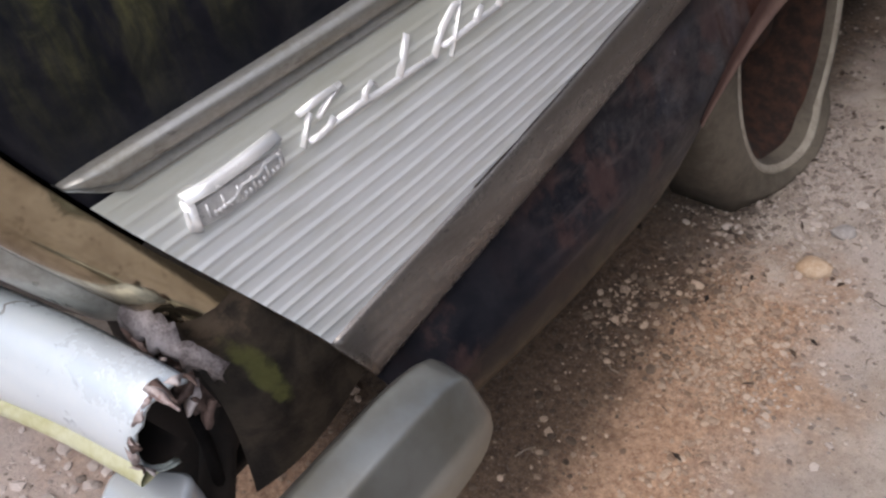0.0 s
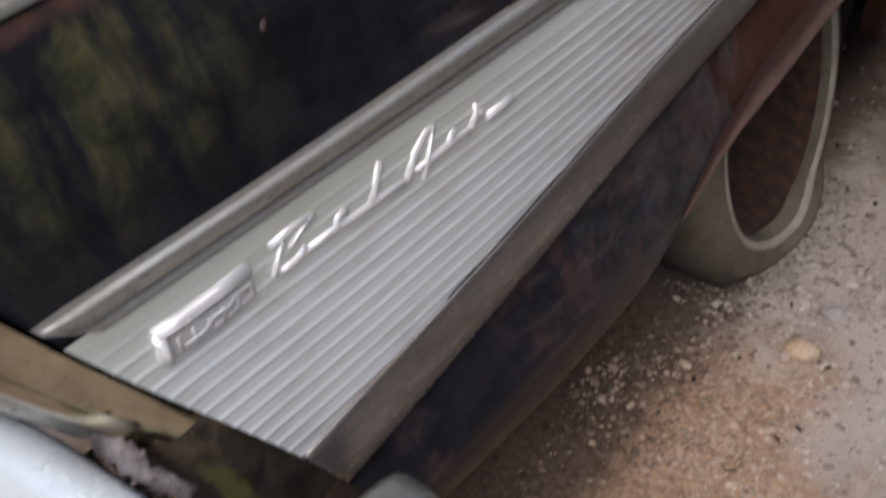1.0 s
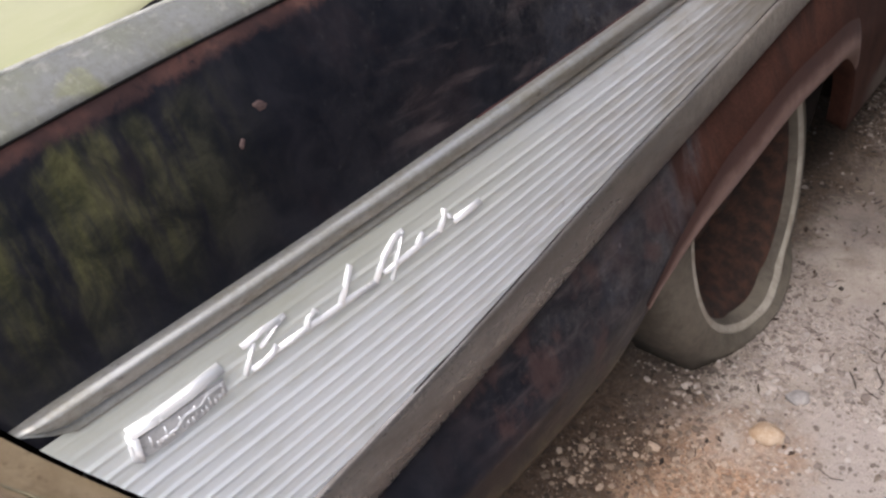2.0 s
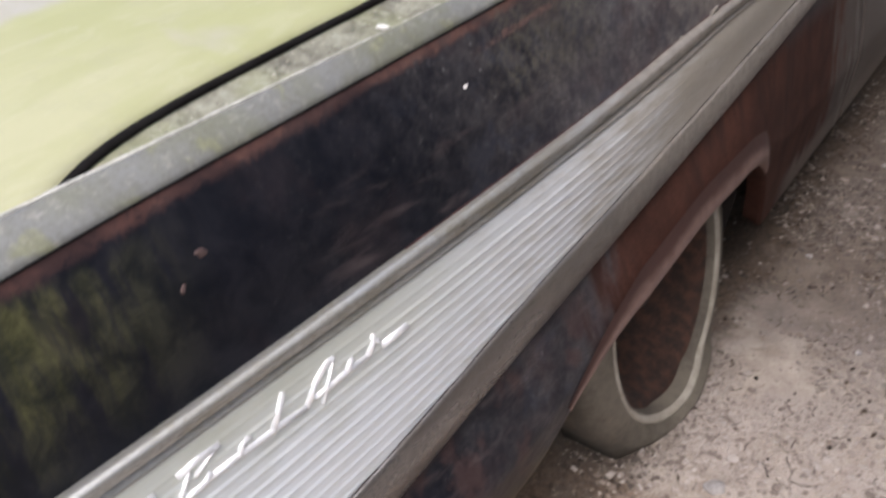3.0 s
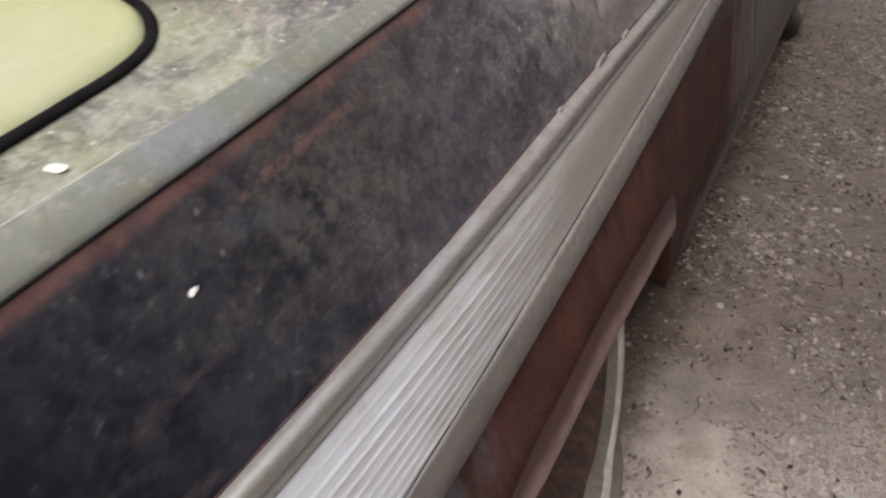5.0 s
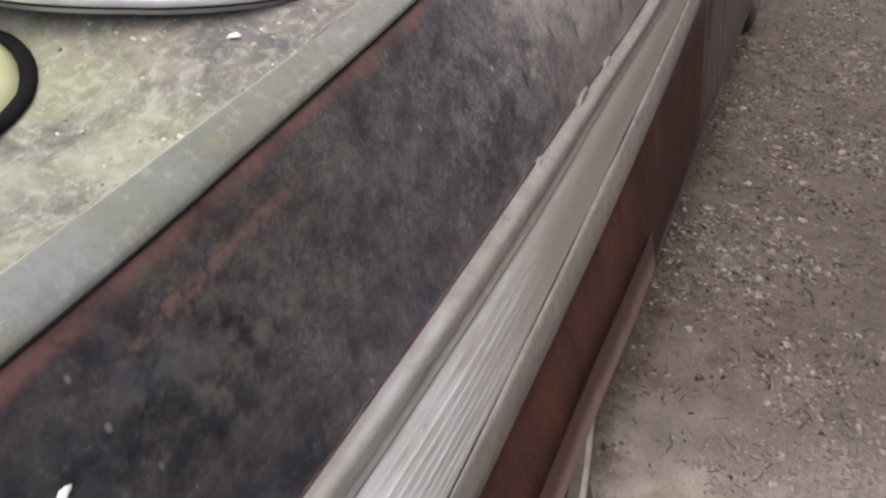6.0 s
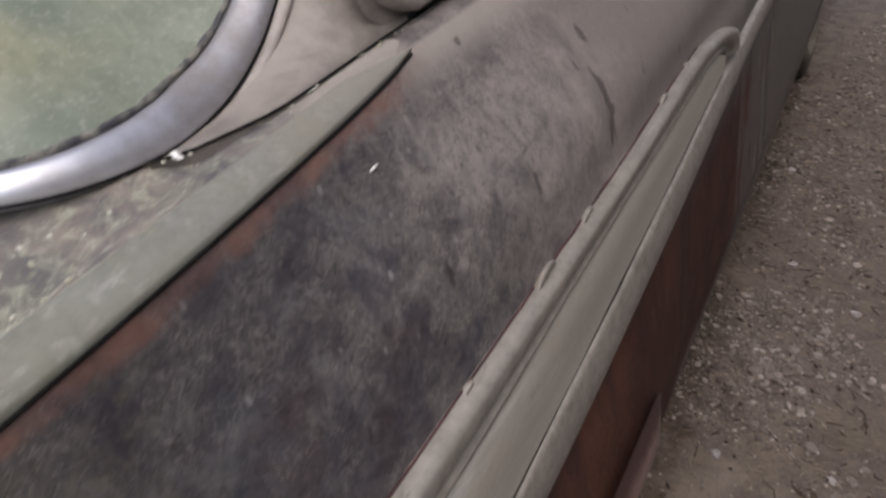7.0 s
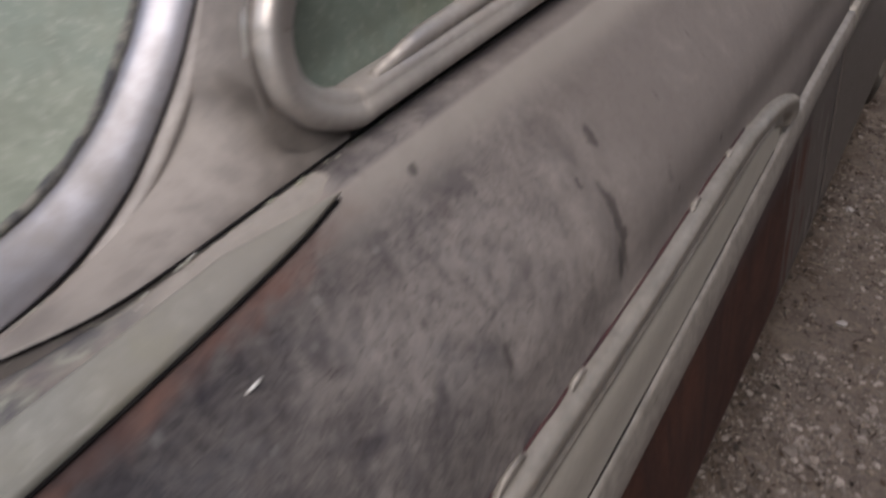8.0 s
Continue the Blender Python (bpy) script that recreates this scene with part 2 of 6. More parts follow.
def dull_metal(name, base, stain, scale=14, rough=0.34, cover=(0.5, 0.7), metal=0.85, along=None, relief=0.12):
    """Tarnished bright metal under patches of dirt."""
    n = Nodes(name, rough, metal)
    vec = n.scaled(n.xyz, *along) if along else n.xyz
    big, fine = n.noise(scale, 6, 0.62, vec=vec), n.noise(scale * 9, 5, 0.7)
    dirt = n.ramp(n.math("ADD", n.math("MULTIPLY", big, 0.7), n.math("MULTIPLY", fine, 0.3)), *cover)
    n.bump(fine, relief, 0.001)
    return n.done(n.mix(dirt, base, stain), n.lerp(dirt, n.lerp(fine, rough - 0.08, rough + 0.12), 0.8), n.lerp(dirt, metal, 0.1))


def trim_material(name, shiny, stain, dusty, y0, y1, rough=0.3, metal=0.7):
    """Moulding metal, glossy and tarnished at the tail, under dust forwards."""
    n = Nodes(name, rough, metal)
    y = n.split(n.xyz)[1]
    long, fine = n.noise(6, 6, 0.65, vec=n.scaled(n.xyz, 5, 1.2, 6)), n.noise(120, 5, 0.75)
    mark = n.ramp(n.noise(1.0, 5, 0.7, vec=n.scaled(n.xyz, 60, 18, 60)), 0.60, 0.70)
    dirt = n.ramp(n.math("ADD", n.math("MULTIPLY", long, 0.7), n.math("MULTIPLY", fine, 0.3)), 0.38, 0.66)
    film = n.math("MULTIPLY", n.ramp(n.math("ADD", y, n.math("MULTIPLY", n.math("SUBTRACT", long, 0.5), 0.8)), y0, y1), 0.85)
    col = n.mix(dirt, shiny, stain)
    col = n.mix(film, col, n.mix(n.ramp(n.math("ADD", n.math("MULTIPLY", fine, 0.5), n.math("MULTIPLY", n.noise(48, 5, 0.7), 0.5)), 0.36, 0.64), tuple(c * 0.72 for c in dusty), tuple(c * 1.20 for c in dusty)))
    col = n.mix(n.math("MULTIPLY", mark, 0.55), col, tuple(c * 0.35 for c in dusty))
    n.bump(fine, 0.30, 0.001)
    worn = n.math("MAXIMUM", film, n.math("MULTIPLY", dirt, 0.5))
    return n.done(col, n.lerp(worn, rough, 0.6), n.lerp(worn, metal, 0.25))


def bezel_material():
    """Browned chrome: still glossy, with a tan and brown tarnish."""
    n = Nodes("browned_chrome", 0.14, 0.95)
    a, fine = n.noise(1.0, 6, 0.65, vec=n.scaled(n.xyz, 10, 10, 7), warp=0.4), n.noise(140, 5, 0.7)
    col = n.mix(n.ramp(a, 0.35, 0.65), (0.40, 0.345, 0.240), (0.175, 0.135, 0.085))
    col = n.mix(n.math("MULTIPLY", n.ramp(fine, 0.56, 0.70), 0.5), col, (0.06, 0.04, 0.02))
    n.bump(a, 0.15, 0.002)
    return n.done(col, n.lerp(n.ramp(a, 0.4, 0.7), 0.10, 0.30))


def panel_material():
    """Ribbed aluminium, bright at the tail, dulled by beige dust towards its point."""
    n = Nodes("ribbed_aluminium", 0.45, 0.35)
    y = n.split(n.xyz)[1]
    long, fine = n.noise(10, 6, 0.62, vec=n.scaled(n.xyz, 8, 1.0, 6)), n.noise(90, 5, 0.7)
    spot = n.ramp(n.noise(38, 4, 0.6), 0.68, 0.76)
    dust = n.ramp(n.math("ADD", y, n.math("MULTIPLY", n.math("SUBTRACT", long, 0.5), 0.9)), 0.70, 1.45)
    col = n.mix(n.ramp(long, 0.42, 0.8), (0.835, 0.870, 0.895), (0.67, 0.690, 0.670))
    film = n.math("MULTIPLY", n.ramp(n.math("ADD", y, n.math("MULTIPLY", long, 0.5)), 1.15, 0.75), n.ramp(n.math("ADD", n.split(n.xyz)[2], n.math("MULTIPLY", long, 0.06)), 0.60, 0.70))
    col = n.mix(n.math("MULTIPLY", film, 0.6), col, (0.56, 0.57, 0.43))
    col = n.mix(n.math("MULTIPLY", dust, 0.9), col, n.mix(fine, (0.300, 0.264, 0.208), (0.430, 0.383, 0.308)))
    col = n.mix(n.math("MULTIPLY", spot, 0.45), col, (0.22, 0.19, 0.16))
    n.bump(fine, 0.12, 0.001)
    return n.done(col, n.lerp(dust, 0.42, 0.75), n.lerp(dust, 0.4, 0.05))


def ground_material():
    n = Nodes("dry_dirt", 0.95)
    x, y = n.split(n.xyz)[0], n.split(n.xyz)[1]
    big, mid, fine, grain = n.noise(2.6, 5, 0.6), n.noise(13, 6, 0.68), n.noise(90, 6, 0.75), n.noise(420, 3, 0.7)
    off = lambda s, k: n.math("MULTIPLY", n.math("SUBTRACT", s, 0.5), k)
    col = n.mix(n.ramp(mid, 0.32, 0.68), (0.350, 0.290, 0.242), (0.530, 0.468, 0.408))
    col = n.mix(n.ramp(big, 0.44, 0.60), col, n.mix(fine, (0.41, 0.350, 0.312), (0.60, 0.535, 0.485)))
    # orange-stained patch behind the wheel
    rust = n.math("MULTIPLY", n.ramp(n.math("ADD", y, off(mid, 0.4)), 1.18, 0.95), n.math("MULTIPLY", n.ramp(n.math("ADD", x, off(big, 0.6)), 0.08, -0.08), n.math("MULTIPLY", n.ramp(n.math("ADD", x, off(big, 0.6)), -1.1, -0.7), n.ramp(n.math("ADD", y, off(big, 0.6)), -0.5, 0.1))))
    col = n.mix(n.math("MULTIPLY", rust, 0.8), col, n.mix(n.ramp(fine, 0.35, 0.65), (0.280, 0.138, 0.068), (0.60, 0.382, 0.235)))
    # brown earth ahead of the wheel, with shade painted into its colour
    # only from below the car out to the added wall
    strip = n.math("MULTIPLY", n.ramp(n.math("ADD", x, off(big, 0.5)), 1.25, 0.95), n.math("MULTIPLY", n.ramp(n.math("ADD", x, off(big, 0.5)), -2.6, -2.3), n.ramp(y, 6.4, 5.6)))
    shaded_soil = n.math("MULTIPLY", n.ramp(n.math("ADD", y, off(big, 0.9)), 1.32, 2.15), strip)
    col = n.mix(n.math("MULTIPLY", shaded_soil, 0.86), col, n.mix(n.ramp(n.math("ADD", n.math("MULTIPLY", fine, 0.55), n.math("MULTIPLY", mid, 0.45)), 0.36, 0.62), (0.036, 0.0255, 0.0185), (0.122, 0.0875, 0.066)))
    tan = n.math("MULTIPLY", n.ramp(n.noise(3.4, 5, 0.65), 0.54, 0.64), shaded_soil)
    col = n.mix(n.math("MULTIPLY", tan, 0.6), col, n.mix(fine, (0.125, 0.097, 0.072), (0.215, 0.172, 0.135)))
    pale = n.math("MULTIPLY", n.math("MULTIPLY", n.ramp(n.math("ADD", y, off(mid, 0.2)), 0.24, 0.12), n.ramp(n.math("ADD", y, off(big, 0.8)), -0.7, -0.3)), n.math("MULTIPLY", n.ramp(n.math("ADD", x, off(big, 0.6)), -1.3, -0.9), n.ramp(x, 0.2, -0.1)))
    col = n.mix(n.math("MULTIPLY", pale, 0.8), col, n.mix(fine, (0.42, 0.35, 0.32), (0.66, 0.60, 0.57)))
    # darker brown below the car and along its edge
    under_car = n.math("MULTIPLY", n.math("MULTIPLY", n.ramp(n.math("ADD", x, off(mid, 0.16)), -0.15, -0.26), n.ramp(x, -2.25, -2.1)), n.ramp(y, 0.30, 0.48))
    col = n.mix(n.math("MULTIPLY", under_car, 0.88), col, n.mix(n.ramp(fine, 0.35, 0.65), (0.026, 0.017, 0.011), (0.105, 0.070, 0.043)))
    col = n.mix(n.math("MULTIPLY", n.ramp(grain, 0.55, 0.70), 0.40), col, n.mix(shaded_soil, (0.50, 0.46, 0.42), (0.26, 0.225, 0.195)))
    col = n.mix(n.math("MULTIPLY", n.ramp(n.noise(230, 4, 0.8), 0.45, 0.34), 0.5), col, (0.075, 0.062, 0.05))
    n.bump(n.math("ADD", fine, n.math("MULTIPLY", grain, 0.5)), 0.9, 0.004)
    return n.done(col)


def gravel_material():
    n = Nodes("gravel_stone", 0.85)
    g = n.tree.nodes.new("ShaderNodeNewGeometry")
    r = g.outputs["Random Per Island"]
    x, y = n.split(n.xyz)[0], n.split(n.xyz)[1]
    col = n.mix(n.ramp(r, 0.0, 0.75), (0.21, 0.172, 0.148), (0.50, 0.435, 0.390))
    col = n.mix(n.ramp(r, 0.76, 0.98), col, (0.60, 0.55, 0.51))
    near = n.math("MULTIPLY", n.math("MULTIPLY", n.ramp(y, 1.2, 0.95), n.ramp(y, 0.15, 0.3)), n.ramp(x, 0.05, -0.10))
    col = n.mix(n.math("MULTIPLY", near, 0.85), col, n.mix(r, (0.23, 0.145, 0.092), (0.52, 0.385, 0.275)))
    # the same painted shade, put into the stones' colour
    shaded_soil = n.ramp(n.math("ADD", y, n.math("MULTIPLY", r, 0.6)), 1.45, 2.35)
    col = n.mix(n.math("MULTIPLY", shaded_soil, 0.72), col, n.mix(n.ramp(r, 0.7, 1.0), (0.065, 0.050, 0.041), (0.225, 0.184, 0.158)))
    col = n.mix(n.math("MULTIPLY", n.ramp(y, 0.25, 0.12), n.ramp(r, 0.1, 0.5)), col, (0.60, 0.53, 0.50))
    # darker stones below the car and along its edge
    under_car = n.math("MULTIPLY", n.math("MULTIPLY", n.ramp(x, -0.12, -0.23), n.ramp(r, 1.05, 0.55)), n.ramp(y, 0.30, 0.48))
    col = n.mix(n.math("MULTIPLY", under_car, 0.85), col, n.mix(n.ramp(r, 0.2, 0.9), (0.030, 0.021, 0.014), (0.13, 0.095, 0.066)))
    n.bump(n.noise(300), 0.4, 0.001)
    return n.done(col)


PAINT = paint_material()


def lid_material():
    """Pale paint under yellow-green algae with wiped streaks."""
    n = Nodes("algae_covered_paint", 0.6)
    x, y = n.split(n.xyz)[0], n.split(n.xyz)[1]
    streak = n.noise(1.0, 5, 0.6, vec=n.scaled(n.xyz, 22, 5, 8), warp=0.5)
    big, fine = n.noise(4, 4, 0.5), n.noise(160, 5, 0.7)
    col = n.mix(n.ramp(big, 0.35, 0.65), (0.385, 0.395, 0.205), (0.445, 0.440, 0.270))
    col = n.mix(n.math("MULTIPLY", n.ramp(streak, 0.42, 0.68), 0.40), col, (0.350, 0.360, 0.180))
    wipe = n.noise(1.0, 6, 0.62, vec=n.scaled(n.xyz, 30, 9, 10), warp=0.8)
    col = n.mix(n.math("MULTIPLY", n.ramp(wipe, 0.52, 0.70), 0.32), col, (0.50, 0.50, 0.35))
    col = n.mix(n.math("MULTIPLY", n.ramp(n.noise(2.6, 4, 0.5, warp=0.8), 0.60, 0.70), 0.5), col, (0.46, 0.43, 0.42))
    # one mauve-grey band along the lid
    mauve_band = n.math("ABSOLUTE", n.math("ADD", n.math("ADD", x, 0.925), n.math("MULTIPLY", n.math("SUBTRACT", n.noise(9, 5, 0.6), 0.5), 0.06)))
    mauve_band = n.math("MULTIPLY", n.ramp(mauve_band, 0.046, 0.020), n.math("MULTIPLY", n.ramp(y, 0.86, 0.76), n.ramp(y, 0.40, 0.55)))
    col = n.mix(n.math("MULTIPLY", mauve_band, 0.7), col, (0.44, 0.415, 0.435))
    col = n.mix(n.math("MULTIPLY", n.ramp(n.noise(24, 5, 0.65), 0.50, 0.66), 0.22), col, (0.36, 0.35, 0.24))
    col = n.mix(n.math("MULTIPLY", fine, 0.18), col, (0.30, 0.30, 0.18))
    n.bump(fine, 0.1, 0.001)
    return n.done(col, n.lerp(streak, 0.42, 0.7))


def deck_material():
    """Old pale paint under a thin crust: olive lichen, grey-beige dust, a pale crust beside the fin trim and dirt below the window."""
    n = Nodes("lichen_crusted_paint", 0.9)
    y, gap = n.split(n.xyz)[1], n.split(n.uv)[0]
    a, b, c = n.noise(20, 6, 0.68, warp=0.7), n.noise(80, 6, 0.75, warp=0.5), n.noise(7, 4, 0.5)
    flow = n.noise(1.0, 6, 0.68, vec=n.scaled(n.xyz, 70, 26, 60), warp=0.5)
    col = n.mix(n.ramp(a, 0.36, 0.64), (0.135, 0.128, 0.100), (0.290, 0.288, 0.225))
    col = n.mix(n.math("MULTIPLY", n.ramp(c, 0.44, 0.60), 0.55), col, (0.255, 0.268, 0.150))
    col = n.mix(n.math("MULTIPLY", n.ramp(b, 0.48, 0.62), 0.50), col, (0.375, 0.385, 0.310))
    col = n.mix(n.math("MULTIPLY", n.ramp(flow, 0.54, 0.66), 0.60), col, (0.120, 0.108, 0.090))
    col = n.mix(n.math("MULTIPLY", n.ramp(n.math("ADD", n.math("MULTIPLY", a, 0.5), n.math("MULTIPLY", b, 0.5)), 0.43, 0.34), 0.8), col, (0.058, 0.053, 0.055))
    near = n.math("ADD", gap, n.math("MULTIPLY", n.math("SUBTRACT", flow, 0.5), 0.09))
    col = n.mix(n.math("MULTIPLY", n.math("MULTIPLY", n.ramp(near, 0.040, 0.008), n.ramp(y, 1.25, 1.1)), 0.75), col, n.mix(b, (0.40, 0.395, 0.335), (0.60, 0.59, 0.53)))
    rim = n.ramp(n.math("ADD", y, n.math("MULTIPLY", a, 0.16)), 1.17, 1.26)
    col = n.mix(n.math("MULTIPLY", n.math("MULTIPLY", rim, n.ramp(b, 0.72, 0.40)), 0.85), col, n.mix(n.ramp(a, 0.35, 0.65), (0.085, 0.080, 0.088), (0.205, 0.160, 0.140)))
    col = n.mix(n.math("MULTIPLY", n.ramp(n.noise(170, 4, 0.8), 0.60, 0.74), 0.30), col, (0.50, 0.50, 0.43))
    col = n.mix(n.math("MULTIPLY", n.ramp(n.math("ADD", y, n.math("MULTIPLY", a, 0.14)), 1.36, 1.46), 0.95), col, n.mix(b, (0.23, 0.203, 0.178), (0.33, 0.296, 0.260)))
    n.bump(n.math("ADD", b, a), 0.8, 0.002)
    return n.done(col)


LID_PAINT = lid_material()
DECK = deck_material()
ALUMINIUM = panel_material()
TRIM = trim_material("dusty_trim_metal", (0.46, 0.463, 0.445), (0.28, 0.268, 0.222), (0.255, 0.224, 0.192), 0.65, 1.35, 0.34)
TRIM_LOW = trim_material("tarnished_trim_metal", (0.235, 0.222, 0.212), (0.125, 0.110, 0.099), (0.325, 0.290, 0.253), 0.70, 1.3, 0.22)


def fin_trim_material():
    """Dull lilac-grey metal with olive film and soft lichen spots, scratched."""
    n = Nodes("green_stained_trim_metal", 0.5, 0.12)
    y = n.split(n.xyz)[1]
    a, fine, spot = n.noise(14, 5, 0.6), n.noise(160, 5, 0.75), n.noise(22, 4, 0.55, warp=0.3)
    scratch = n.ramp(n.noise(1.0, 5, 0.75, vec=n.scaled(n.xyz, 90, 24, 90)), 0.60, 0.70)
    col = n.mix(n.ramp(a, 0.35, 0.65), (0.208, 0.213, 0.205), (0.180, 0.186, 0.140))
    col = n.mix(n.math("MULTIPLY", n.ramp(spot, 0.56, 0.66), 0.7), col, (0.270, 0.280, 0.150))
    col = n.mix(n.math("MULTIPLY", n.ramp(y, 0.9, 1.2), 0.6), col, (0.215, 0.207, 0.168))
    col = n.mix(n.math("MULTIPLY", n.ramp(n.math("ADD", n.math("MULTIPLY", fine, 0.6), n.math("MULTIPLY", spot, 0.4)), 0.42, 0.62), 0.45), col, (0.13, 0.126, 0.10))
    col = n.mix(n.math("MULTIPLY", n.ramp(n.noise(70, 5, 0.7), 0.54, 0.66), 0.35), col, (0.36, 0.355, 0.31))
    col = n.mix(n.math("MULTIPLY", scratch, 0.35), col, (0.42, 0.41, 0.38))
    col = n.mix(n.math("MULTIPLY", n.ramp(n.math("ADD", y, n.math("MULTIPLY", a, 0.2)), 1.28, 1.52), 0.65), col, (0.245, 0.218, 0.186))
    n.bump(n.math("ADD", fine, a), 0.25, 0.001)
    return n.done(col, n.lerp(fine, 0.45, 0.7))


FIN_TRIM = fin_trim_material()
CHROME_BROWN = bezel_material()


def end_material():
    """Dull chrome, with the ground's tan reflection painted on its lower face."""
    n = Nodes("dull_grey_chrome", 0.32, 0.7)
    z = n.split(n.xyz)[2]
    a, fine = n.noise(9, 5, 0.6), n.noise(120, 5, 0.75)
    low_tan = n.ramp(n.math("ADD", z, n.math("MULTIPLY", n.math("SUBTRACT", a, 0.5), 0.06)), 0.405, 0.375)
    col = n.mix(n.ramp(a, 0.35, 0.68), (0.36, 0.37, 0.35), (0.26, 0.255, 0.225))
    col = n.mix(n.math("MULTIPLY", low_tan, 0.8), col, n.mix(fine, (0.21, 0.18, 0.135), (0.33, 0.29, 0.225)))
    n.bump(fine, 0.06, 0.001)
    return n.done(col, n.lerp(low_tan, n.lerp(a, 0.22, 0.42), 0.7), n.lerp(low_tan, 0.75, 0.15))


DULL_CHROME = end_material()
HOUSING = two_tone("olive_grey_metal", (0.26, 0.262, 0.235), (0.42, 0.425, 0.400), 14, 0.34, 0.4, bump=0.15)
BADGE = dull_metal("bright_badge_metal", (0.97, 0.97, 0.97), (0.85, 0.85, 0.84), 30, 0.22, (0.6, 0.8), 0.4)
TYRE = two_tone("dusty_rubber", (0.088, 0.075, 0.058), (0.165, 0.143, 0.113), 7, 0.85, bump=0.25)
WHITEWALL = two_tone("grimy_whitewall", (0.27, 0.240, 0.195), (0.43, 0.395, 0.335), 12, 0.8)
RIM_RUST = two_tone("rusted_steel", (0.019, 0.012, 0.009), (0.082, 0.040, 0.027), 40, 0.9, bump=0.9)
def lip_material():
    """Red primer that turns pinkish and paler on the roll of the lip."""
    n = Nodes("primed_arch_lip", 0.8)
    v = n.split(n.uv)[1]
    mid, fine = n.noise(22, 5, 0.65), n.noise(150, 5, 0.75)
    f = n.ramp(n.math("ADD", v, n.math("MULTIPLY", n.math("SUBTRACT", mid, 0.5), 0.5)), 0.85, 0.32)
    n.bump(fine, 0.3, 0.001)
    return n.done(n.mix(n.math("MULTIPLY", f, 0.85), n.mix(mid, (0.030, 0.013, 0.011), (0.070, 0.030, 0.023)), n.mix(fine, (0.190, 0.118, 0.098), (0.330, 0.226, 0.192))))


LIP = lip_material()
BLACK = two_tone("black_rubber", (0.006, 0.005, 0.005), (0.013, 0.012, 0.012), 20, 0.95)
BLACK.node_tree.nodes["Principled BSDF"].inputs["Specular IOR Level"].default_value = 0.1
# near-black: steel of the underside, and sheets that stand in for shade
DARK = two_tone("dark_steel_and_shade", (0.010, 0.008, 0.007), (0.03, 0.022, 0.018), 12, 0.95)
TORN = two_tone("torn_rusty_sheet_metal", (0.045, 0.030, 0.026), (0.17, 0.115, 0.10), 30, 0.6, 0.3, bump=0.7)

def plate_material():
    """Grimy steel with one dull patch of algae."""
    n = Nodes("grimy_steel_plate", 0.55, 0.2)
    s, t = n.split(n.uv)[0], n.split(n.uv)[1]
    a, b, c = n.noise(22, 6, 0.65, warp=0.4), n.noise(110, 5, 0.75), n.noise(34, 5, 0.7)
    col = n.mix(n.ramp(a, 0.35, 0.65), (0.009, 0.007, 0.006), (0.050, 0.039, 0.028))
    col = n.mix(n.math("MULTIPLY", n.ramp(n.math("ADD", t, c), 0.72, 0.50), 0.7), col, (0.13, 0.095, 0.065))
    ds, dt = n.math("DIVIDE", n.math("SUBTRACT", s, 0.44), 0.15), n.math("DIVIDE", n.math("SUBTRACT", t, 0.42), 0.26)
    d = n.math("ADD", n.math("ADD", n.math("MULTIPLY", ds, ds), n.math("MULTIPLY", dt, dt)), n.math("MULTIPLY", n.math("SUBTRACT", c, 0.5), 3.5))
    col = n.mix(n.math("MULTIPLY", n.ramp(d, 1.0, 0.1), 0.75), col, n.mix(b, (0.07, 0.075, 0.02), (0.15, 0.155, 0.05)))
    n.bump(n.math("ADD", a, b), 0.6, 0.002)
    return n.done(col, n.lerp(b, 0.4, 0.7))


PLATE = plate_material()
PEELING = two_tone("peeling_pinkish_chrome", (0.30, 0.215, 0.20), (0.72, 0.66, 0.65), 38, 0.5, 0.2, bump=0.6)
PILLAR = two_tone("dusty_taupe_paint", (0.165, 0.143, 0.126), (0.275, 0.242, 0.213), 9, 0.5, bump=0.25)
def surround_material():
    """Brushed metal, with reflected sky painted as a bright tone below the glass, and a brown film of dust where it
    climbs the pillar.
    """
    n = Nodes("brushed_window_trim", 0.36, 0.7)
    y = n.split(n.xyz)[1]
    a, fine = n.noise(7, 5, 0.62), n.noise(70, 6, 0.72)
    film = n.ramp(n.math("ADD", y, n.math("MULTIPLY", n.math("SUBTRACT", a, 0.5), 0.5)), 1.14, 1.36)
    dirt = n.ramp(n.math("ADD", n.math("MULTIPLY", a, 0.6), n.math("MULTIPLY", fine, 0.4)), 0.40, 0.66)
    # pale tone put in for reflected sky; dust covers it further up
    col = n.mix(n.math("MULTIPLY", dirt, 0.5), (0.68, 0.68, 0.72), (0.46, 0.45, 0.45))
    col = n.mix(n.math("MULTIPLY", film, 0.85), col, n.mix(dirt, (0.330, 0.322, 0.352), (0.225, 0.204, 0.192)))
    n.bump(fine, 0.12, 0.001)
    return n.done(col, n.lerp(film, 0.32, n.lerp(dirt, 0.36, 0.58)), n.lerp(film, 0.75, 0.6))


SURROUND = surround_material()
QFRAME = dull_metal("dusty_window_chrome", (0.50, 0.46, 0.42), (0.32, 0.288, 0.255), 8, 0.30, (0.40, 0.64), 0.7)
SEAL = two_tone("perished_window_seal", (0.045, 0.045, 0.055), (0.26, 0.25, 0.21), 75, 0.9, bump=0.9)
CHALK = two_tone("chalky_white_flake", (0.66, 0.65, 0.60), (0.80, 0.79, 0.76), 60, 0.8)
PALE_STONE = two_tone("pale_sandstone", (0.44, 0.30, 0.19), (0.60, 0.48, 0.36), 30, 0.9, bump=0.6)
BROWN_STONE = two_tone("brown_stone", (0.20, 0.165, 0.140), (0.36, 0.310, 0.270), 30, 0.9, bump=0.6)
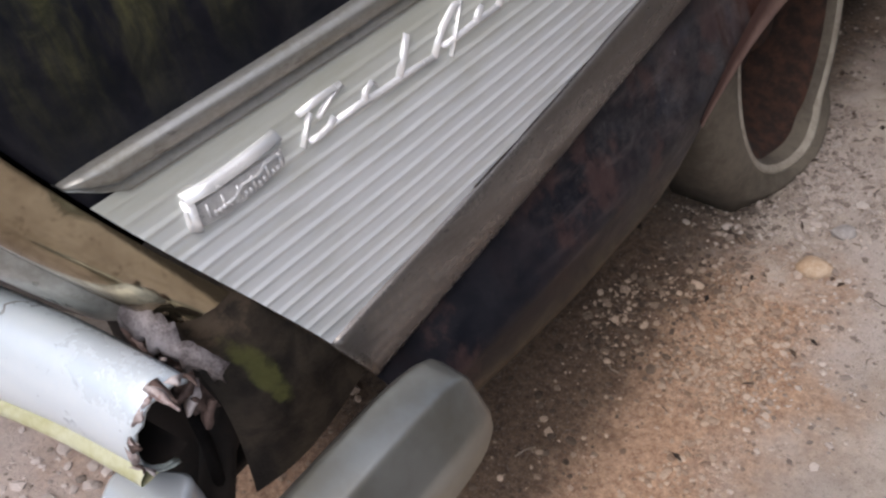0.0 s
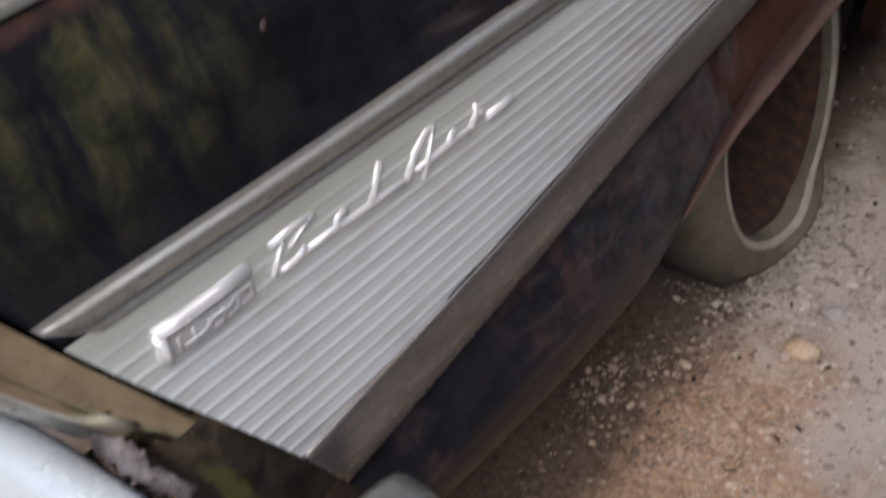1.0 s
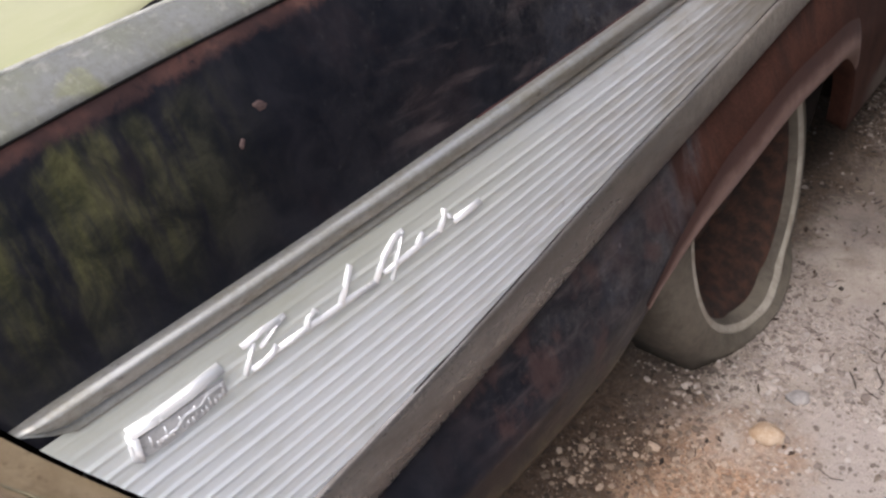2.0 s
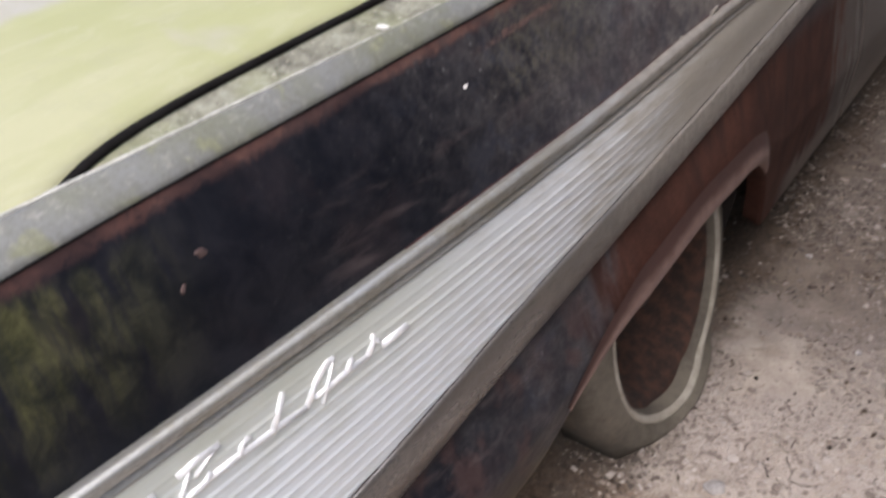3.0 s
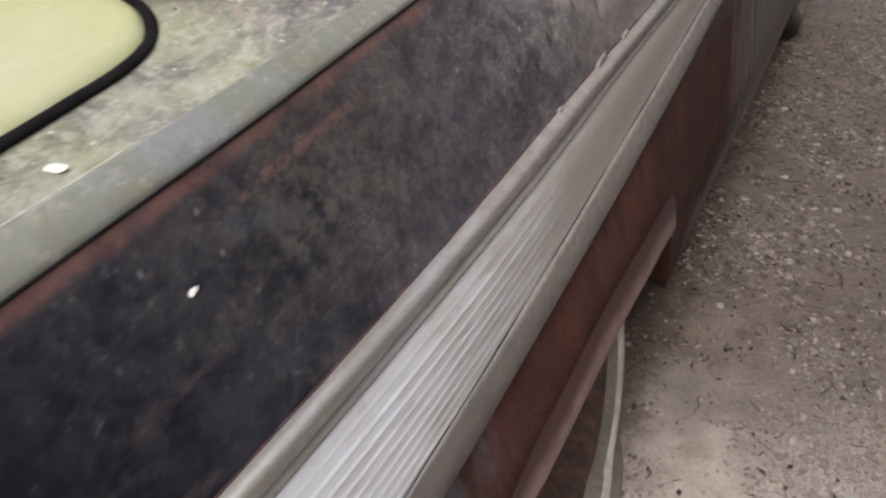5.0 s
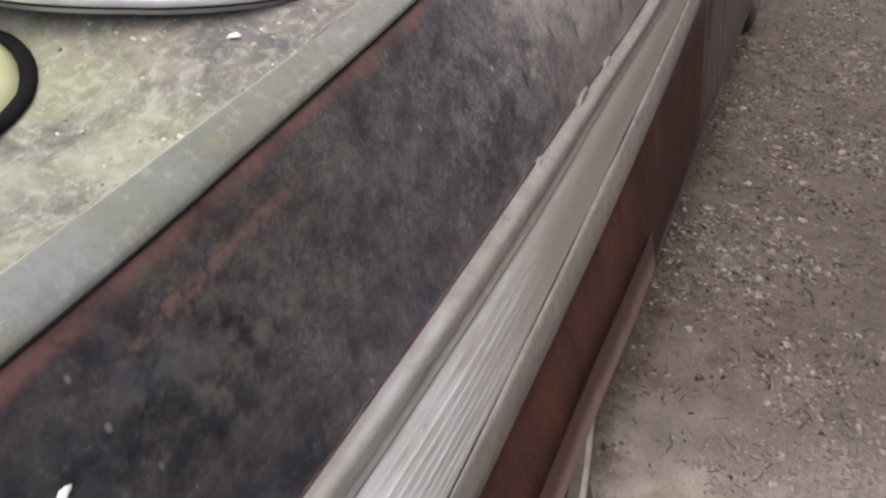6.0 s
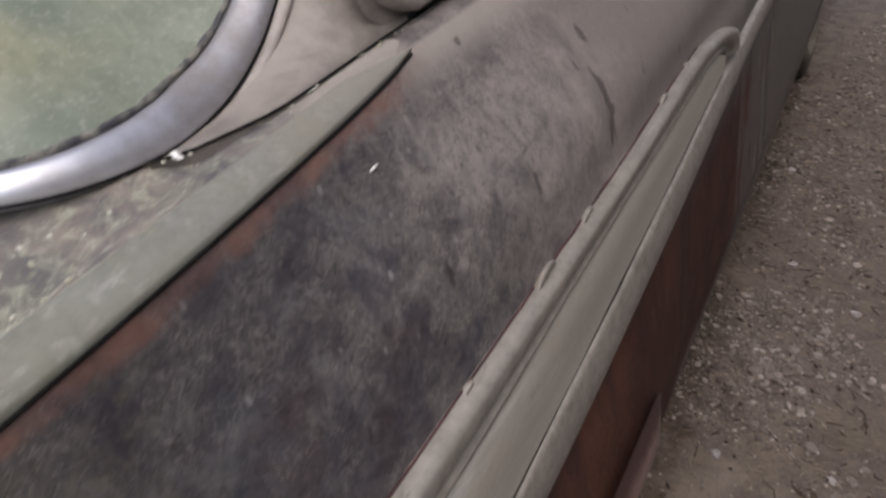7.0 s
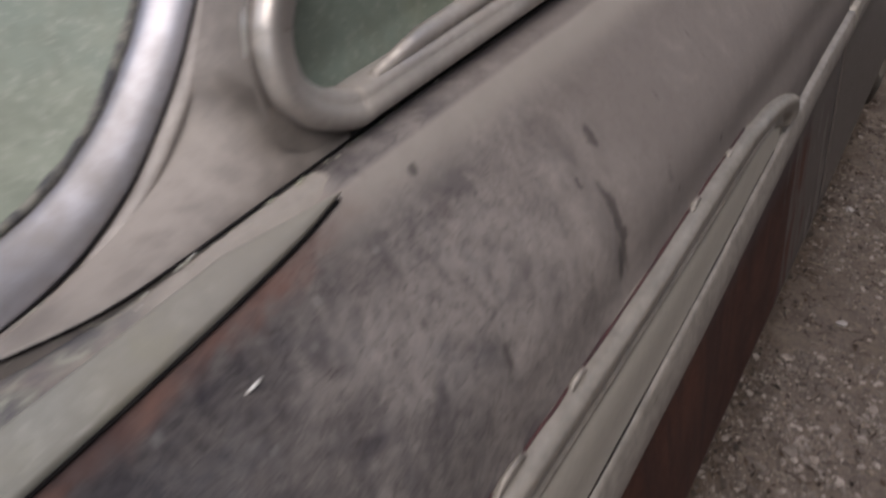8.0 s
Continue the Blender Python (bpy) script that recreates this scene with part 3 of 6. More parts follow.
GREY_STONE = two_tone("grey_stone", (0.29, 0.268, 0.258), (0.42, 0.395, 0.380), 30, 0.9, bump=0.6)
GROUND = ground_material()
GRAVEL = gravel_material()


def glass_material():
    """Window glass with a dried green film of algae."""
    n = Nodes("algae_filmed_glass", 0.25)
    a, b = n.noise(9, 5, 0.6), n.noise(60, 5, 0.7)
    col = n.mix(n.ramp(a, 0.35, 0.65), (0.150, 0.182, 0.148), (0.215, 0.236, 0.186))
    col = n.mix(n.math("MULTIPLY", n.ramp(n.noise(3, 3), 0.5, 0.7), 0.6), col, (0.26, 0.24, 0.13))
    d, e = n.noise(34, 6, 0.7, warp=0.6), n.noise(180, 4, 0.8)
    col = n.mix(n.math("MULTIPLY", n.ramp(d, 0.42, 0.62), 0.45), col, (0.125, 0.140, 0.105))
    col = n.mix(n.math("MULTIPLY", n.ramp(e, 0.52, 0.66), 0.4), col, (0.34, 0.35, 0.30))
    col = n.mix(n.math("MULTIPLY", n.ramp(n.noise(44, 3, 0.6), 0.70, 0.75), 0.7), col, (0.045, 0.05, 0.035))
    n.bump(b, 0.1, 0.0005)
    n.shader.inputs["Specular IOR Level"].default_value = 0.3
    return n.done(col, n.lerp(a, 0.40, 0.6))


GLASS = glass_material()

# ---- mesh helpers ----
def part(name, bm, material, parent=None, label="", bevel=0.0, smooth_faces=True):
    """Links a bmesh as one mesh object under a thing or a part."""
    bmesh.ops.remove_doubles(bm, verts=bm.verts, dist=1e-5)
    bmesh.ops.recalc_face_normals(bm, faces=bm.faces)
    me = bpy.data.meshes.new(name)
    bm.to_mesh(me)
    bm.free()
    for p in me.polygons:
        p.use_smooth = smooth_faces
    me.materials.append(material)
    ob = new(name, me)
    if parent is not None:
        ob.parent = parent
        ob.matrix_parent_inverse = parent.matrix_world.inverted()
    if bevel:
        mod = ob.modifiers.new("bevel", "BEVEL")
        mod.width, mod.segments, mod.limit_method = bevel, 2, "ANGLE"
    if label:
        tagged(ob, label)
    return ob


def grid(bm, rows, uvs=None, flip=False, closed=False):
    """Quads over a list of rows of points."""
    layer = bm.loops.layers.uv.verify() if uvs else None
    vs = [[bm.verts.new(p) for p in row] for row in rows]
    n = len(vs[0])
    for i in range(len(vs) - 1):
        for j in range(n if closed else n - 1):
            k = (j + 1) % n
            idx = [(i, j), (i + 1, j), (i + 1, k), (i, k)]
            try:
                f = bm.faces.new([vs[a][b] for a, b in idx])
            except ValueError:
                continue
            if uvs:
                for loop, (a, b) in zip(f.loops, idx):
                    loop[layer].uv = uvs[a][b]
    return vs


def box(bm, lo, hi):
    m = Matrix.LocRotScale(((Vector(lo) + Vector(hi)) / 2), None, Vector(hi) - Vector(lo))
    bmesh.ops.create_cube(bm, size=1.0, matrix=m)


def tube(bm, path, radius, sides=8, squash=1.0, cap=True):
    """A tube along a list of points; radius a number or one for each point."""
    path = [Vector(p) for p in path]
    rows = []
    for i, p in enumerate(path):
        d = (path[min(i + 1, len(path) - 1)] - path[max(i - 1, 0)]).normalized()
        a = d.cross(Vector((0, 0, 1)))
        a = a.normalized() if a.length > 1e-4 else Vector((1, 0, 0))
        b = a.cross(d).normalized()
        r = radius[i] if isinstance(radius, (list, tuple)) else radius
        rows.append([p + (a * math.cos(t) + b * math.sin(t) * squash) * r for t in [2 * math.pi * k / sides for k in range(sides)]])
    vs = grid(bm, rows, closed=True)
    if cap:
        bm.faces.new(vs[0][::-1])
        bm.faces.new(vs[-1])


def steps(a, b, n):
    return [a + (b - a) * i / (n - 1) for i in range(n)]


# ---- the car's right side: longitudinal lines as (y, x, z) knots ----
def smooth(knots, y):
    """Smooth curve through (y, value, ...) knots, held flat beyond the ends."""
    ks = knots
    if y <= ks[0][0]:
        return list(ks[0][1:])
    if y >= ks[-1][0]:
        return list(ks[-1][1:])
    for i in range(len(ks) - 1):
        if y <= ks[i + 1][0]:
            break
    h = ks[i + 1][0] - ks[i][0]
    t = (y - ks[i][0]) / h
    out = []
    for k in range(1, len(ks[0])):
        a, b = ks[i][k], ks[i + 1][k]
        d = (b - a) / h
        dl = (a - ks[i - 1][k]) / (ks[i][0] - ks[i - 1][0]) if i > 0 else d
        dr = (ks[i + 2][k] - b) / (ks[i + 2][0] - ks[i + 1][0]) if i + 2 < len(ks) else d
        m0 = (dl + d) / 2 if dl * d > 0 else 0.0
        m1 = (dr + d) / 2 if dr * d > 0 else 0.0
        out.append((2*t**3 - 3*t*t + 1)*a + (t**3 - 2*t*t + t)*h*m0 + (3*t*t - 2*t**3)*b + (t**3 - t*t)*h*m1)
    return out

BELLY = [(0.2, -0.286, 0.34), (0.4, -0.274, 0.35), (0.65, -0.258, 0.36), (0.9, -0.254, 0.37), (1.3, -0.242, 0.47), (1.6, -0.2355, 0.48), (1.75, -0.2375, 0.46), (1.9, -0.237, 0.42), (2.2, -0.2355, 0.40), (2.7, -0.232, 0.40), (4.8, -0.227, 0.40)]
LOW_B = [(0.25, -0.325, 0.371), (0.3, -0.323, 0.3815), (0.6, -0.314, 0.440), (0.9, -0.308, 0.4965), (1.2, -0.2995, 0.549), (1.5, -0.292, 0.600), (1.8, -0.2905, 0.643), (2.1, -0.2945, 0.678), (2.4, -0.299, 0.700), (2.8, -0.299, 0.713), (4.8, -0.293, 0.722)]
LOW_T = [(0.25, -0.337, 0.448), (0.3, -0.335, 0.4575), (0.6, -0.3225, 0.5115), (0.9, -0.316, 0.5665), (1.2, -0.308, 0.611), (1.5, -0.3045, 0.653), (1.8, -0.3035, 0.691), (2.1, -0.3065, 0.7185), (2.5, -0.308, 0.743), (4.8, -0.302, 0.762)]
UP_B = [(0.15, -0.409, 0.656), (0.42, -0.391, 0.668), (0.8, -0.356, 0.700), (1.29, -0.326, 0.746), (1.5, -0.320, 0.768), (1.87, -0.316, 0.778), (2.3, -0.316, 0.778), (4.8, -0.310, 0.79)]
UP_T = [(0.15, -0.418, 0.678), (0.42, -0.401, 0.690), (0.8, -0.369, 0.724), (1.1, -0.352, 0.748), (1.42, -0.336, 0.784), (1.67, -0.330, 0.795), (1.89, -0.329, 0.803), (2.3, -0.326, 0.802), (4.8, -0.320, 0.81)]
MID = [(0.1, -0.440, 0.755), (0.45, -0.425, 0.795), (0.85, -0.398, 0.810), (1.14, -0.388, 0.825), (1.4, -0.366, 0.850), (1.7, -0.350, 0.855), (2.2, -0.345, 0.86), (4.8, -0.33, 0.86)]
FIN = [(0.1, -0.468, 0.838), (0.2, -0.467, 0.847), (0.4, -0.466, 0.8645), (0.6, -0.4585, 0.8805), (0.8, -0.444, 0.902), (1.0, -0.4335, 0.9215), (1.2, -0.434, 0.935), (1.35, -0.4385, 0.944), (1.43, -0.4450, 0.9475), (1.48, -0.452, 0.949), (1.8, -0.452, 0.948), (4.8, -0.43, 0.945)]
CREST = [(0.1, -0.512, 0.862), (0.2, -0.509, 0.872), (0.4, -0.500, 0.885), (0.6, -0.485, 0.9015), (0.8, -0.467, 0.921), (1.0, -0.4585, 0.936), (1.2, -0.461, 0.942), (1.36, -0.464, 0.9475), (1.43, -0.465, 0.950), (1.48, -0.462, 0.951), (1.8, -0.470, 0.952), (4.8, -0.445, 0.95)]
LINES = [BELLY, LOW_B, LOW_T, UP_B, UP_T, MID, FIN]

def side_x(y, z):
    """The side skin's x at height z, by a smooth curve through the lines."""
    pts = []
    for ln in LINES:
        x, zz = smooth(ln, y)
        pts.append((zz, x))
    if z <= pts[0][0]:
        return pts[0][1]
    return smooth(pts, z)[0]


# ---- the ground ----
def ground_height(x, y):
    rise = 0.13 * min(max(x + 0.16, -0.02), 0.35) - 0.085 * min(max((y - 2.2) / 1.3, 0.0), 1.0) ** 1.3
    p = Vector((x, y, 0.0))
    return 0.006 + rise + 0.016 * noise.noise(p * 2.3) + 0.006 * noise.noise(p * 9) + 0.003 * noise.noise(p * 31)


def build_ground():
    bm = bmesh.new()
    xs = [-60, -20, -8, -4] + steps(-2.4, -0.65, 20) + steps(-0.62, 1.1, 120) + steps(1.15, 3.0, 20) + [6, 20, 60]
    ys = [-60, -20, -8, -4, -2] + steps(-1.2, 0.1, 40) + steps(0.12, 3.4, 190) + steps(3.45, 6.0, 40) + [8, 14, 25, 60]
    rows = []
    for y in ys:
        rows.append([(x, y, ground_height(x, y) if abs(x) < 5 and -4 < y < 9 else 0.0) for x in xs])
    grid(bm, rows)
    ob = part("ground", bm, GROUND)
    tagged(ob, "dry brown dirt ground strewn with gravel", "ground", kind="structure")


def icosphere():
    bm = bmesh.new()
    bmesh.ops.create_icosphere(bm, subdivisions=1, radius=1.0)
    v = np.array([tuple(p.co) for p in bm.verts])
    f = np.array([[p.index for p in q.verts] for q in bm.faces])
    bm.free()
    return v, f


def build_gravel():
    """Loose stones, joined into one mesh."""
    rng = np.random.default_rng(7)
    ball, faces = icosphere()
    verts, polys, base = [], [], 0
    def scatter(n, x0, x1, y0, y1, lo, hi, keep):
        nonlocal base
        for _ in range(n):
            x, y = rng.uniform(x0, x1), rng.uniform(y0, y1)
            c = 0.5 + 0.9 * noise.noise(Vector((x * 2.6, y * 2.6, 4.0))) + 0.5 * noise.noise(Vector((x * 8, y * 8, 9.0)))
            if rng.random() > keep * min(max(c * 2.0 - 0.45, 0.07), 1.0):
                continue
            r = lo + (hi - lo) * rng.random() ** 4.0
            s = r * rng.uniform(0.65, 1.3, 3) * np.array([1, 1, 0.62])
            v = np.sign(ball) * np.abs(ball) ** 0.8 * (1 + rng.uniform(-0.22, 0.22, (len(ball), 1))) * s
            a, b = rng.uniform(0, 6.28), rng.uniform(-0.5, 0.5)
            ca, sa, cb, sb = math.cos(a), math.sin(a), math.cos(b), math.sin(b)
            v = v @ np.array([[ca, sa, 0], [-sa, ca, 0], [0, 0, 1]]) @ np.array([[1, 0, 0], [0, cb, sb], [0, -sb, cb]])
            verts.append(v + (x, y, ground_height(x, y) + s[2] * 0.26))
            polys.append(faces + base)
            base += len(ball)
    scatter(20000, -0.45, 0.75, 0.1, 2.8, 0.0013, 0.0065, 0.8)
    scatter(7000, -0.34, -0.08, 0.2, 1.6, 0.0018, 0.0080, 0.8)
    scatter(7000, -0.32, -0.02, 0.15, 1.05, 0.0014, 0.0055, 1.0)
    scatter(11000, -0.40, 0.35, 1.2, 4.6, 0.0020, 0.0095, 0.9)
    scatter(2600, -0.9, -0.2, -0.5, 0.5, 0.003, 0.015, 1.0)
    scatter(20000, -0.32, 0.50, 0.7, 3.2, 0.0014, 0.0050, 1.0)
    scatter(9000, -0.30, 0.40, 2.4, 5.2, 0.0025, 0.0085, 1.0)
    scatter(2600, -0.28, 0.50, 0.9, 4.2, 0.0032, 0.0115, 0.7)
    scatter(9000, -0.26, 0.45, 1.2, 2.7, 0.0018, 0.0070, 1.0)
    scatter(5000, 0.0, 1.2, 2.4, 5.0, 0.003, 0.014, 0.9)
    scatter(1400, -0.28, -0.10, 0.12, 0.62, 0.0035, 0.011, 1.2)
    verts, polys = np.concatenate(verts), np.concatenate(polys)
    me = bpy.data.meshes.new("gravel")
    me.from_pydata(verts.tolist(), [], polys.tolist())
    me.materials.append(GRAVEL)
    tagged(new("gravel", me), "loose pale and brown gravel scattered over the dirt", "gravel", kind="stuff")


def build_stone(x, y, r, flat, material, label, seed, turn=0.0):
    rnd = random.Random(seed)
    bm = bmesh.new()
    bmesh.ops.create_icosphere(bm, subdivisions=3 if r > 0.018 else 2, radius=1.0)
    for v in bm.verts:
        k = 1 + (0.22 if r > 0.018 else 0.55) * noise.noise(v.co * 1.3 + Vector((seed, 0, 0))) + 0.08 * noise.noise(v.co * 4)
        v.co = Vector((v.co.x * r * k, v.co.y * r * 0.8 * k, v.co.z * r * flat * k))
    ob = part("stone", bm, material, smooth_faces=r > 0.018)
    ob.matrix_world = pose(x, y, ground_height(x, y) + r * flat * 0.35, 0, 0, turn)
    tagged(ob, label, "stone", "larger stones on the ground")


build_ground()
build_gravel()

# ---- the car ----
car = new("car")
car.empty_display_size = 0.3
car.matrix_world = pose(-1.17, 2.4, 0)
bpy.context.view_layer.update()
tagged(car, "derelict dark finned hardtop car with rust and algae on dirt", "car")
MIDX = -1.17
REAR = [(0.24, 0.375), (0.39, 0.330), (0.455, 0.299), (0.682, 0.173), (0.86, 0.100)]
LOWER = [(0.30, 0.292), (0.4, 0.288), (0.6, 0.279), (0.8, 0.279), (0.86, 0.290), (0.92, 0.324), (0.97, 0.358), (1.05, 0.403), (1.2, 0.440), (1.4, 0.470), (1.55, 0.470), (1.65, 0.452),
         (1.74, 0.412), (1.82, 0.335), (1.87, 0.255), (1.90, 0.178), (2.0, 0.184), (2.3, 0.190), (3.0, 0.208), (3.80, 0.227), (3.88, 0.229), (3.90, 0.24), (3.94, 0.30), (3.98, 0.38), (4.06, 0.46), (4.2, 0.51), (4.33, 0.525), (4.46, 0.51), (4.6, 0.46), (4.7, 0.38), (4.76, 0.28), (4.8, 0.25), (5.0, 0.26)]


def skin(y0, y1, columns, rows=44, shear=True, inset=0.0):
    """Rows of points and uvs of the side skin between two stations."""
    pts, uvs = [], []
    for s in columns:
        row, uv = [], []
        for k in range(rows):
            w = k / (rows - 1)
            yb = s + (smooth(REAR, 0.27)[0] * max(0.0, 1 - s / 0.5) if shear else 0.0)
            yt = s + (smooth(REAR, 0.84)[0] * max(0.0, 1 - s / 0.5) if shear else 0.0)
            zb, zt = smooth(LOWER, yb)[0], smooth(FIN, yt)[1]
            z = zb + (zt - zb) * w
            y = s + (smooth(REAR, z)[0] * max(0.0, 1 - s / 0.5) if shear else 0.0)
            row.append((side_x(y, z) - inset, y, z))
            uv.append((y, zt - z))
        pts.append(row)
        uvs.append(uv)
    return pts, uvs


def crease_depth(y, z):
    """Shallow dents in the shoulder ahead of the fin."""
    d = 0.0
    for cy, cz, ry, rz, a in ((1.68, 0.855, 0.018, 0.05, 0.007), (1.515, 0.848, 0.012, 0.018, 0.004), (1.378, 0.845, 0.010, 0.020, 0.004), (1.72, 0.905, 0.015, 0.02, 0.004)):
        d += a * math.exp(-((y - cy) / ry) ** 2 - ((z - cz) / rz) ** 2)
    return d


def side_part(name, y0, y1, columns, shear, label):
    pts, uvs = skin(y0, y1, columns, 56, shear)
    def recess(y, z):
        """The hollow behind the ribbed insert."""
        if y > 2.1:
            return 0.0
        lo, hi = smooth(LOW_T, y)[1], smooth(UP_B, y)[1]
        return 0.008 * min(1.0, max(0.0, min(z - lo, hi - z) / 0.02))

    pts = [[(x - crease_depth(y, z) - recess(y, z), y, z) for x, y, z in row] for row in pts]
    # turn the lower edge and the ends inwards, so that the sheet has a thickness
    out, outuv = [], []
    for row, uv in zip(pts, uvs):
        # ahead of the fin the skin rolls over to the foot of the pillar
        fx, y, fz = row[-1]
        k = min(1.0, max(0.0, (y - 1.45) / 0.05))
        sx = -0.480 - 0.01 * max(0.0, y - 1.7)
        over = [(fx * 0.66 + sx * 0.34, fz * 0.5 + 0.4775), (fx * 0.3 + sx * 0.7, 0.9525), (sx, 0.9505), (sx - 0.012, 0.944), (sx - 0.06, 0.935)]
        row = row + [(fx + (a - fx) * k, y, fz + (b - fz) * k) for a, b in over]
        uv = uv + [(y, 0.001 + 0.03 * k)] * len(over)
        x, y, z = row[0]
        out.append([(x - 0.045, y, z + 0.012), (x - 0.012, y, z + 0.001)] + row)
        outuv.append([uv[0], uv[0]] + uv)
    for first in (True, False):
        src = out[0] if first else out[-1]
        back = [(x - 0.03, y + (0.004 if first else -0.004), z) for x, y, z in src]
        if first:
            out, outuv = [back] + out, [outuv[0]] + outuv
        else:
            out, outuv = out + [back], outuv + [outuv[-1]]
    bm = bmesh.new()
    grid(bm, out, outuv)
    return part(name, bm, PAINT, car, label)


side_part("quarter_panel", 0, 2.595, steps(0, 0.84, 44) + steps(0.85, 1.95, 112) + steps(1.97, 2.594, 26), True,
          "dark quarter panel with rust band, algae and grey dust")
side_part("door", 2.606, 3.62, steps(2.606, 3.62, 28), False, "dusty grey-brown door and sill")
side_part("front_wing", 3.63, 5.0, steps(3.63, 3.88, 8) + steps(3.89, 4.82, 70) + steps(4.85, 5.0, 5), False, "dusty grey-brown front wing")


def strip(bm, top, bottom, lift, profile):
    """A moulding between two lists of points, with a profile of (across, out) and ends closed."""
    rows = []
    for a, b in zip(top, bottom):
        a, b = Vector(a), Vector(b)
        d = b - a
        out = Vector((0.93, 0.0, 0.36)) if lift is None else Vector(lift)
        rows.append([a + d * t + out * h for t, h in profile])
    vs = grid(bm, rows)
    for end, sign in ((vs[0], 1), (vs[-1], -1)):
        try:
            bm.faces.new(end[::sign])
        except ValueError:
            pass


def on_side(y, z, out=0.0):
    return (side_x(y, z) + out * 0.93, y, z + out * 0.3)


# upper moulding with its hooked front end
ups, downs = [], []
for y in steps(0.0, 1.98, 100):
    a, b = smooth(UP_T, y)[1], smooth(UP_B, y)[1]
    k = max(0.0, 1 - y / 0.5)
    ya, yb = y + smooth(REAR, a)[0] * k, y + smooth(REAR, b)[0] * k
    ups.append(on_side(ya, smooth(UP_T, ya)[1]))
    downs.append(on_side(yb, smooth(UP_B, yb)[1]))
for i in range(1, 13):
    t = i / 12
    ang = t * 1.75
    ups.append(on_side(1.98 + 0.225 * math.sin(min(ang, 1.571)) , 0.737 + 0.062 * max(math.cos(ang), -0.05)))
    downs.append(on_side(1.98 + 0.165 * math.sin(min(ang, 1.571)), 0.737 + 0.041 * max(math.cos(ang), -0.1)))
for i in range(2):
    downs[i] = tuple(Vector(downs[i]).lerp(Vector(ups[i]), 0.75 - 0.45 * i))
bm = bmesh.new()
strip(bm, ups, downs, None, [(-0.08, -0.006), (-0.05, 0.003), (0.00, 0.0080), (0.06, 0.0108), (0.20, 0.0128), (0.25, 0.0132), (0.30, 0.0131), (0.66, 0.0100), (0.71, 0.0088), (0.75, 0.0048), (0.80, 0.0030), (0.84, 0.0030), (1.05, 0.0048), (1.14, 0.0055), (1.20, -0.004)])
part("upper_moulding", bm, TRIM, car, "dusty bright-metal upper moulding with hooked end")

bm = bmesh.new()
tube(bm, [(x + 0.001 + 0.0006 * noise.noise(Vector((0, y * 40, 0))), y, z + 0.0022) for x, y, z in ups[34:100]], [0.0012 + 0.0006 * noise.noise(Vector((3, p[1] * 25, 0))) for p in ups[34:100]], 6)
part("moulding_edge", bm, two_tone("dark_rust_line", (0.030, 0.012, 0.014), (0.075, 0.030, 0.030), 40, 0.9), car, "dark rusty line above the moulding")

# lower moulding, in one run to the door gap and another on the door
def lower_strip(y0, y1, n, rear):
    bm = bmesh.new()
    a, b = [], []
    for y in steps(y0, y1, n):
        if rear:
            k = max(0.0, 1 - y / 0.5)
            ya = y + smooth(REAR, smooth(LOW_T, 0.3)[1])[0] * k
            yb = y + smooth(REAR, smooth(LOW_B, 0.33)[1])[0] * k
        else:
            ya = yb = y
        a.append(on_side(ya, smooth(LOW_T, ya)[1]))
        b.append(on_side(yb, smooth(LOW_B, yb)[1]))
    strip(bm, a, b, (0.97, 0, 0.15), [(-0.04, -0.004), (-0.01, 0.006), (0.02, 0.0085), (0.08, 0.0095), (0.5, 0.0105), (0.90, 0.0100), (0.97, 0.0080), (1.0, -0.004)])
    return bm


# dark tube laid in as the shadow line above the lower moulding
bm = bmesh.new()
tube(bm, [on_side(y, smooth(LOW_T, y)[1] + 0.001, 0.0040) for y in steps(0.5, 2.12, 110)], [max(0.0003, 0.0010 - 0.0002 * i / 109 + 0.0009 * noise.noise(Vector((i * 0.11, 7, 0)))) for i in range(110)], 6)
part("moulding_shadow", bm, DARK, car, "thin dark line for the shadow above the lower moulding")
part("lower_moulding", lower_strip(0.0, 2.594, 110, True), TRIM_LOW, car, "tarnished flat lower moulding")
part("door_moulding", lower_strip(2.606, 4.98, 48, False), TRIM, car, "dusty narrow moulding on the door")

# ribbed aluminium insert between the mouldings
PITCH = 0.0138
bm = bmesh.new()
rows = []
for y in steps(0.0, 2.14, 300):
    k = max(0.0, 1 - y / 0.5)
    row = []
    top = smooth(UP_B, y + 0.18 * k)[1] + 0.002
    bot = smooth(LOW_T, y + 0.29 * k)[1] - 0.002
    if y > 1.98:
        top = min(top, 0.737 + 0.041 * math.cos(min((y - 1.98) / 0.165, 1.0) * 1.571) + 0.004)
    for j in range(19 * 12 + 1):
        d = j * PITCH / 12
        z = max(top - d, bot)
        yy = y + smooth(REAR, z)[0] * k
        ph = (j % 12) / 12.0
        fade = min(1.0, max(0.0, (z - bot) / 0.009))
        rib = 0.0015 * (0.5 + 0.5 * math.cos(math.pi * min(1.0, abs(ph - 0.5) / 0.24))) * min(1.0, max(0.0, (1.42 - y) / 0.5)) * (1.0 if j > 21 else 0.40 if j > 6 else 0.0)
        row.append((side_x(yy, z) + 0.0035 + rib * fade, yy, z))
    rows.append(row)
grid(bm, rows)
part("ribbed_panel", bm, ALUMINIUM, car, "ribbed silver aluminium side panel")

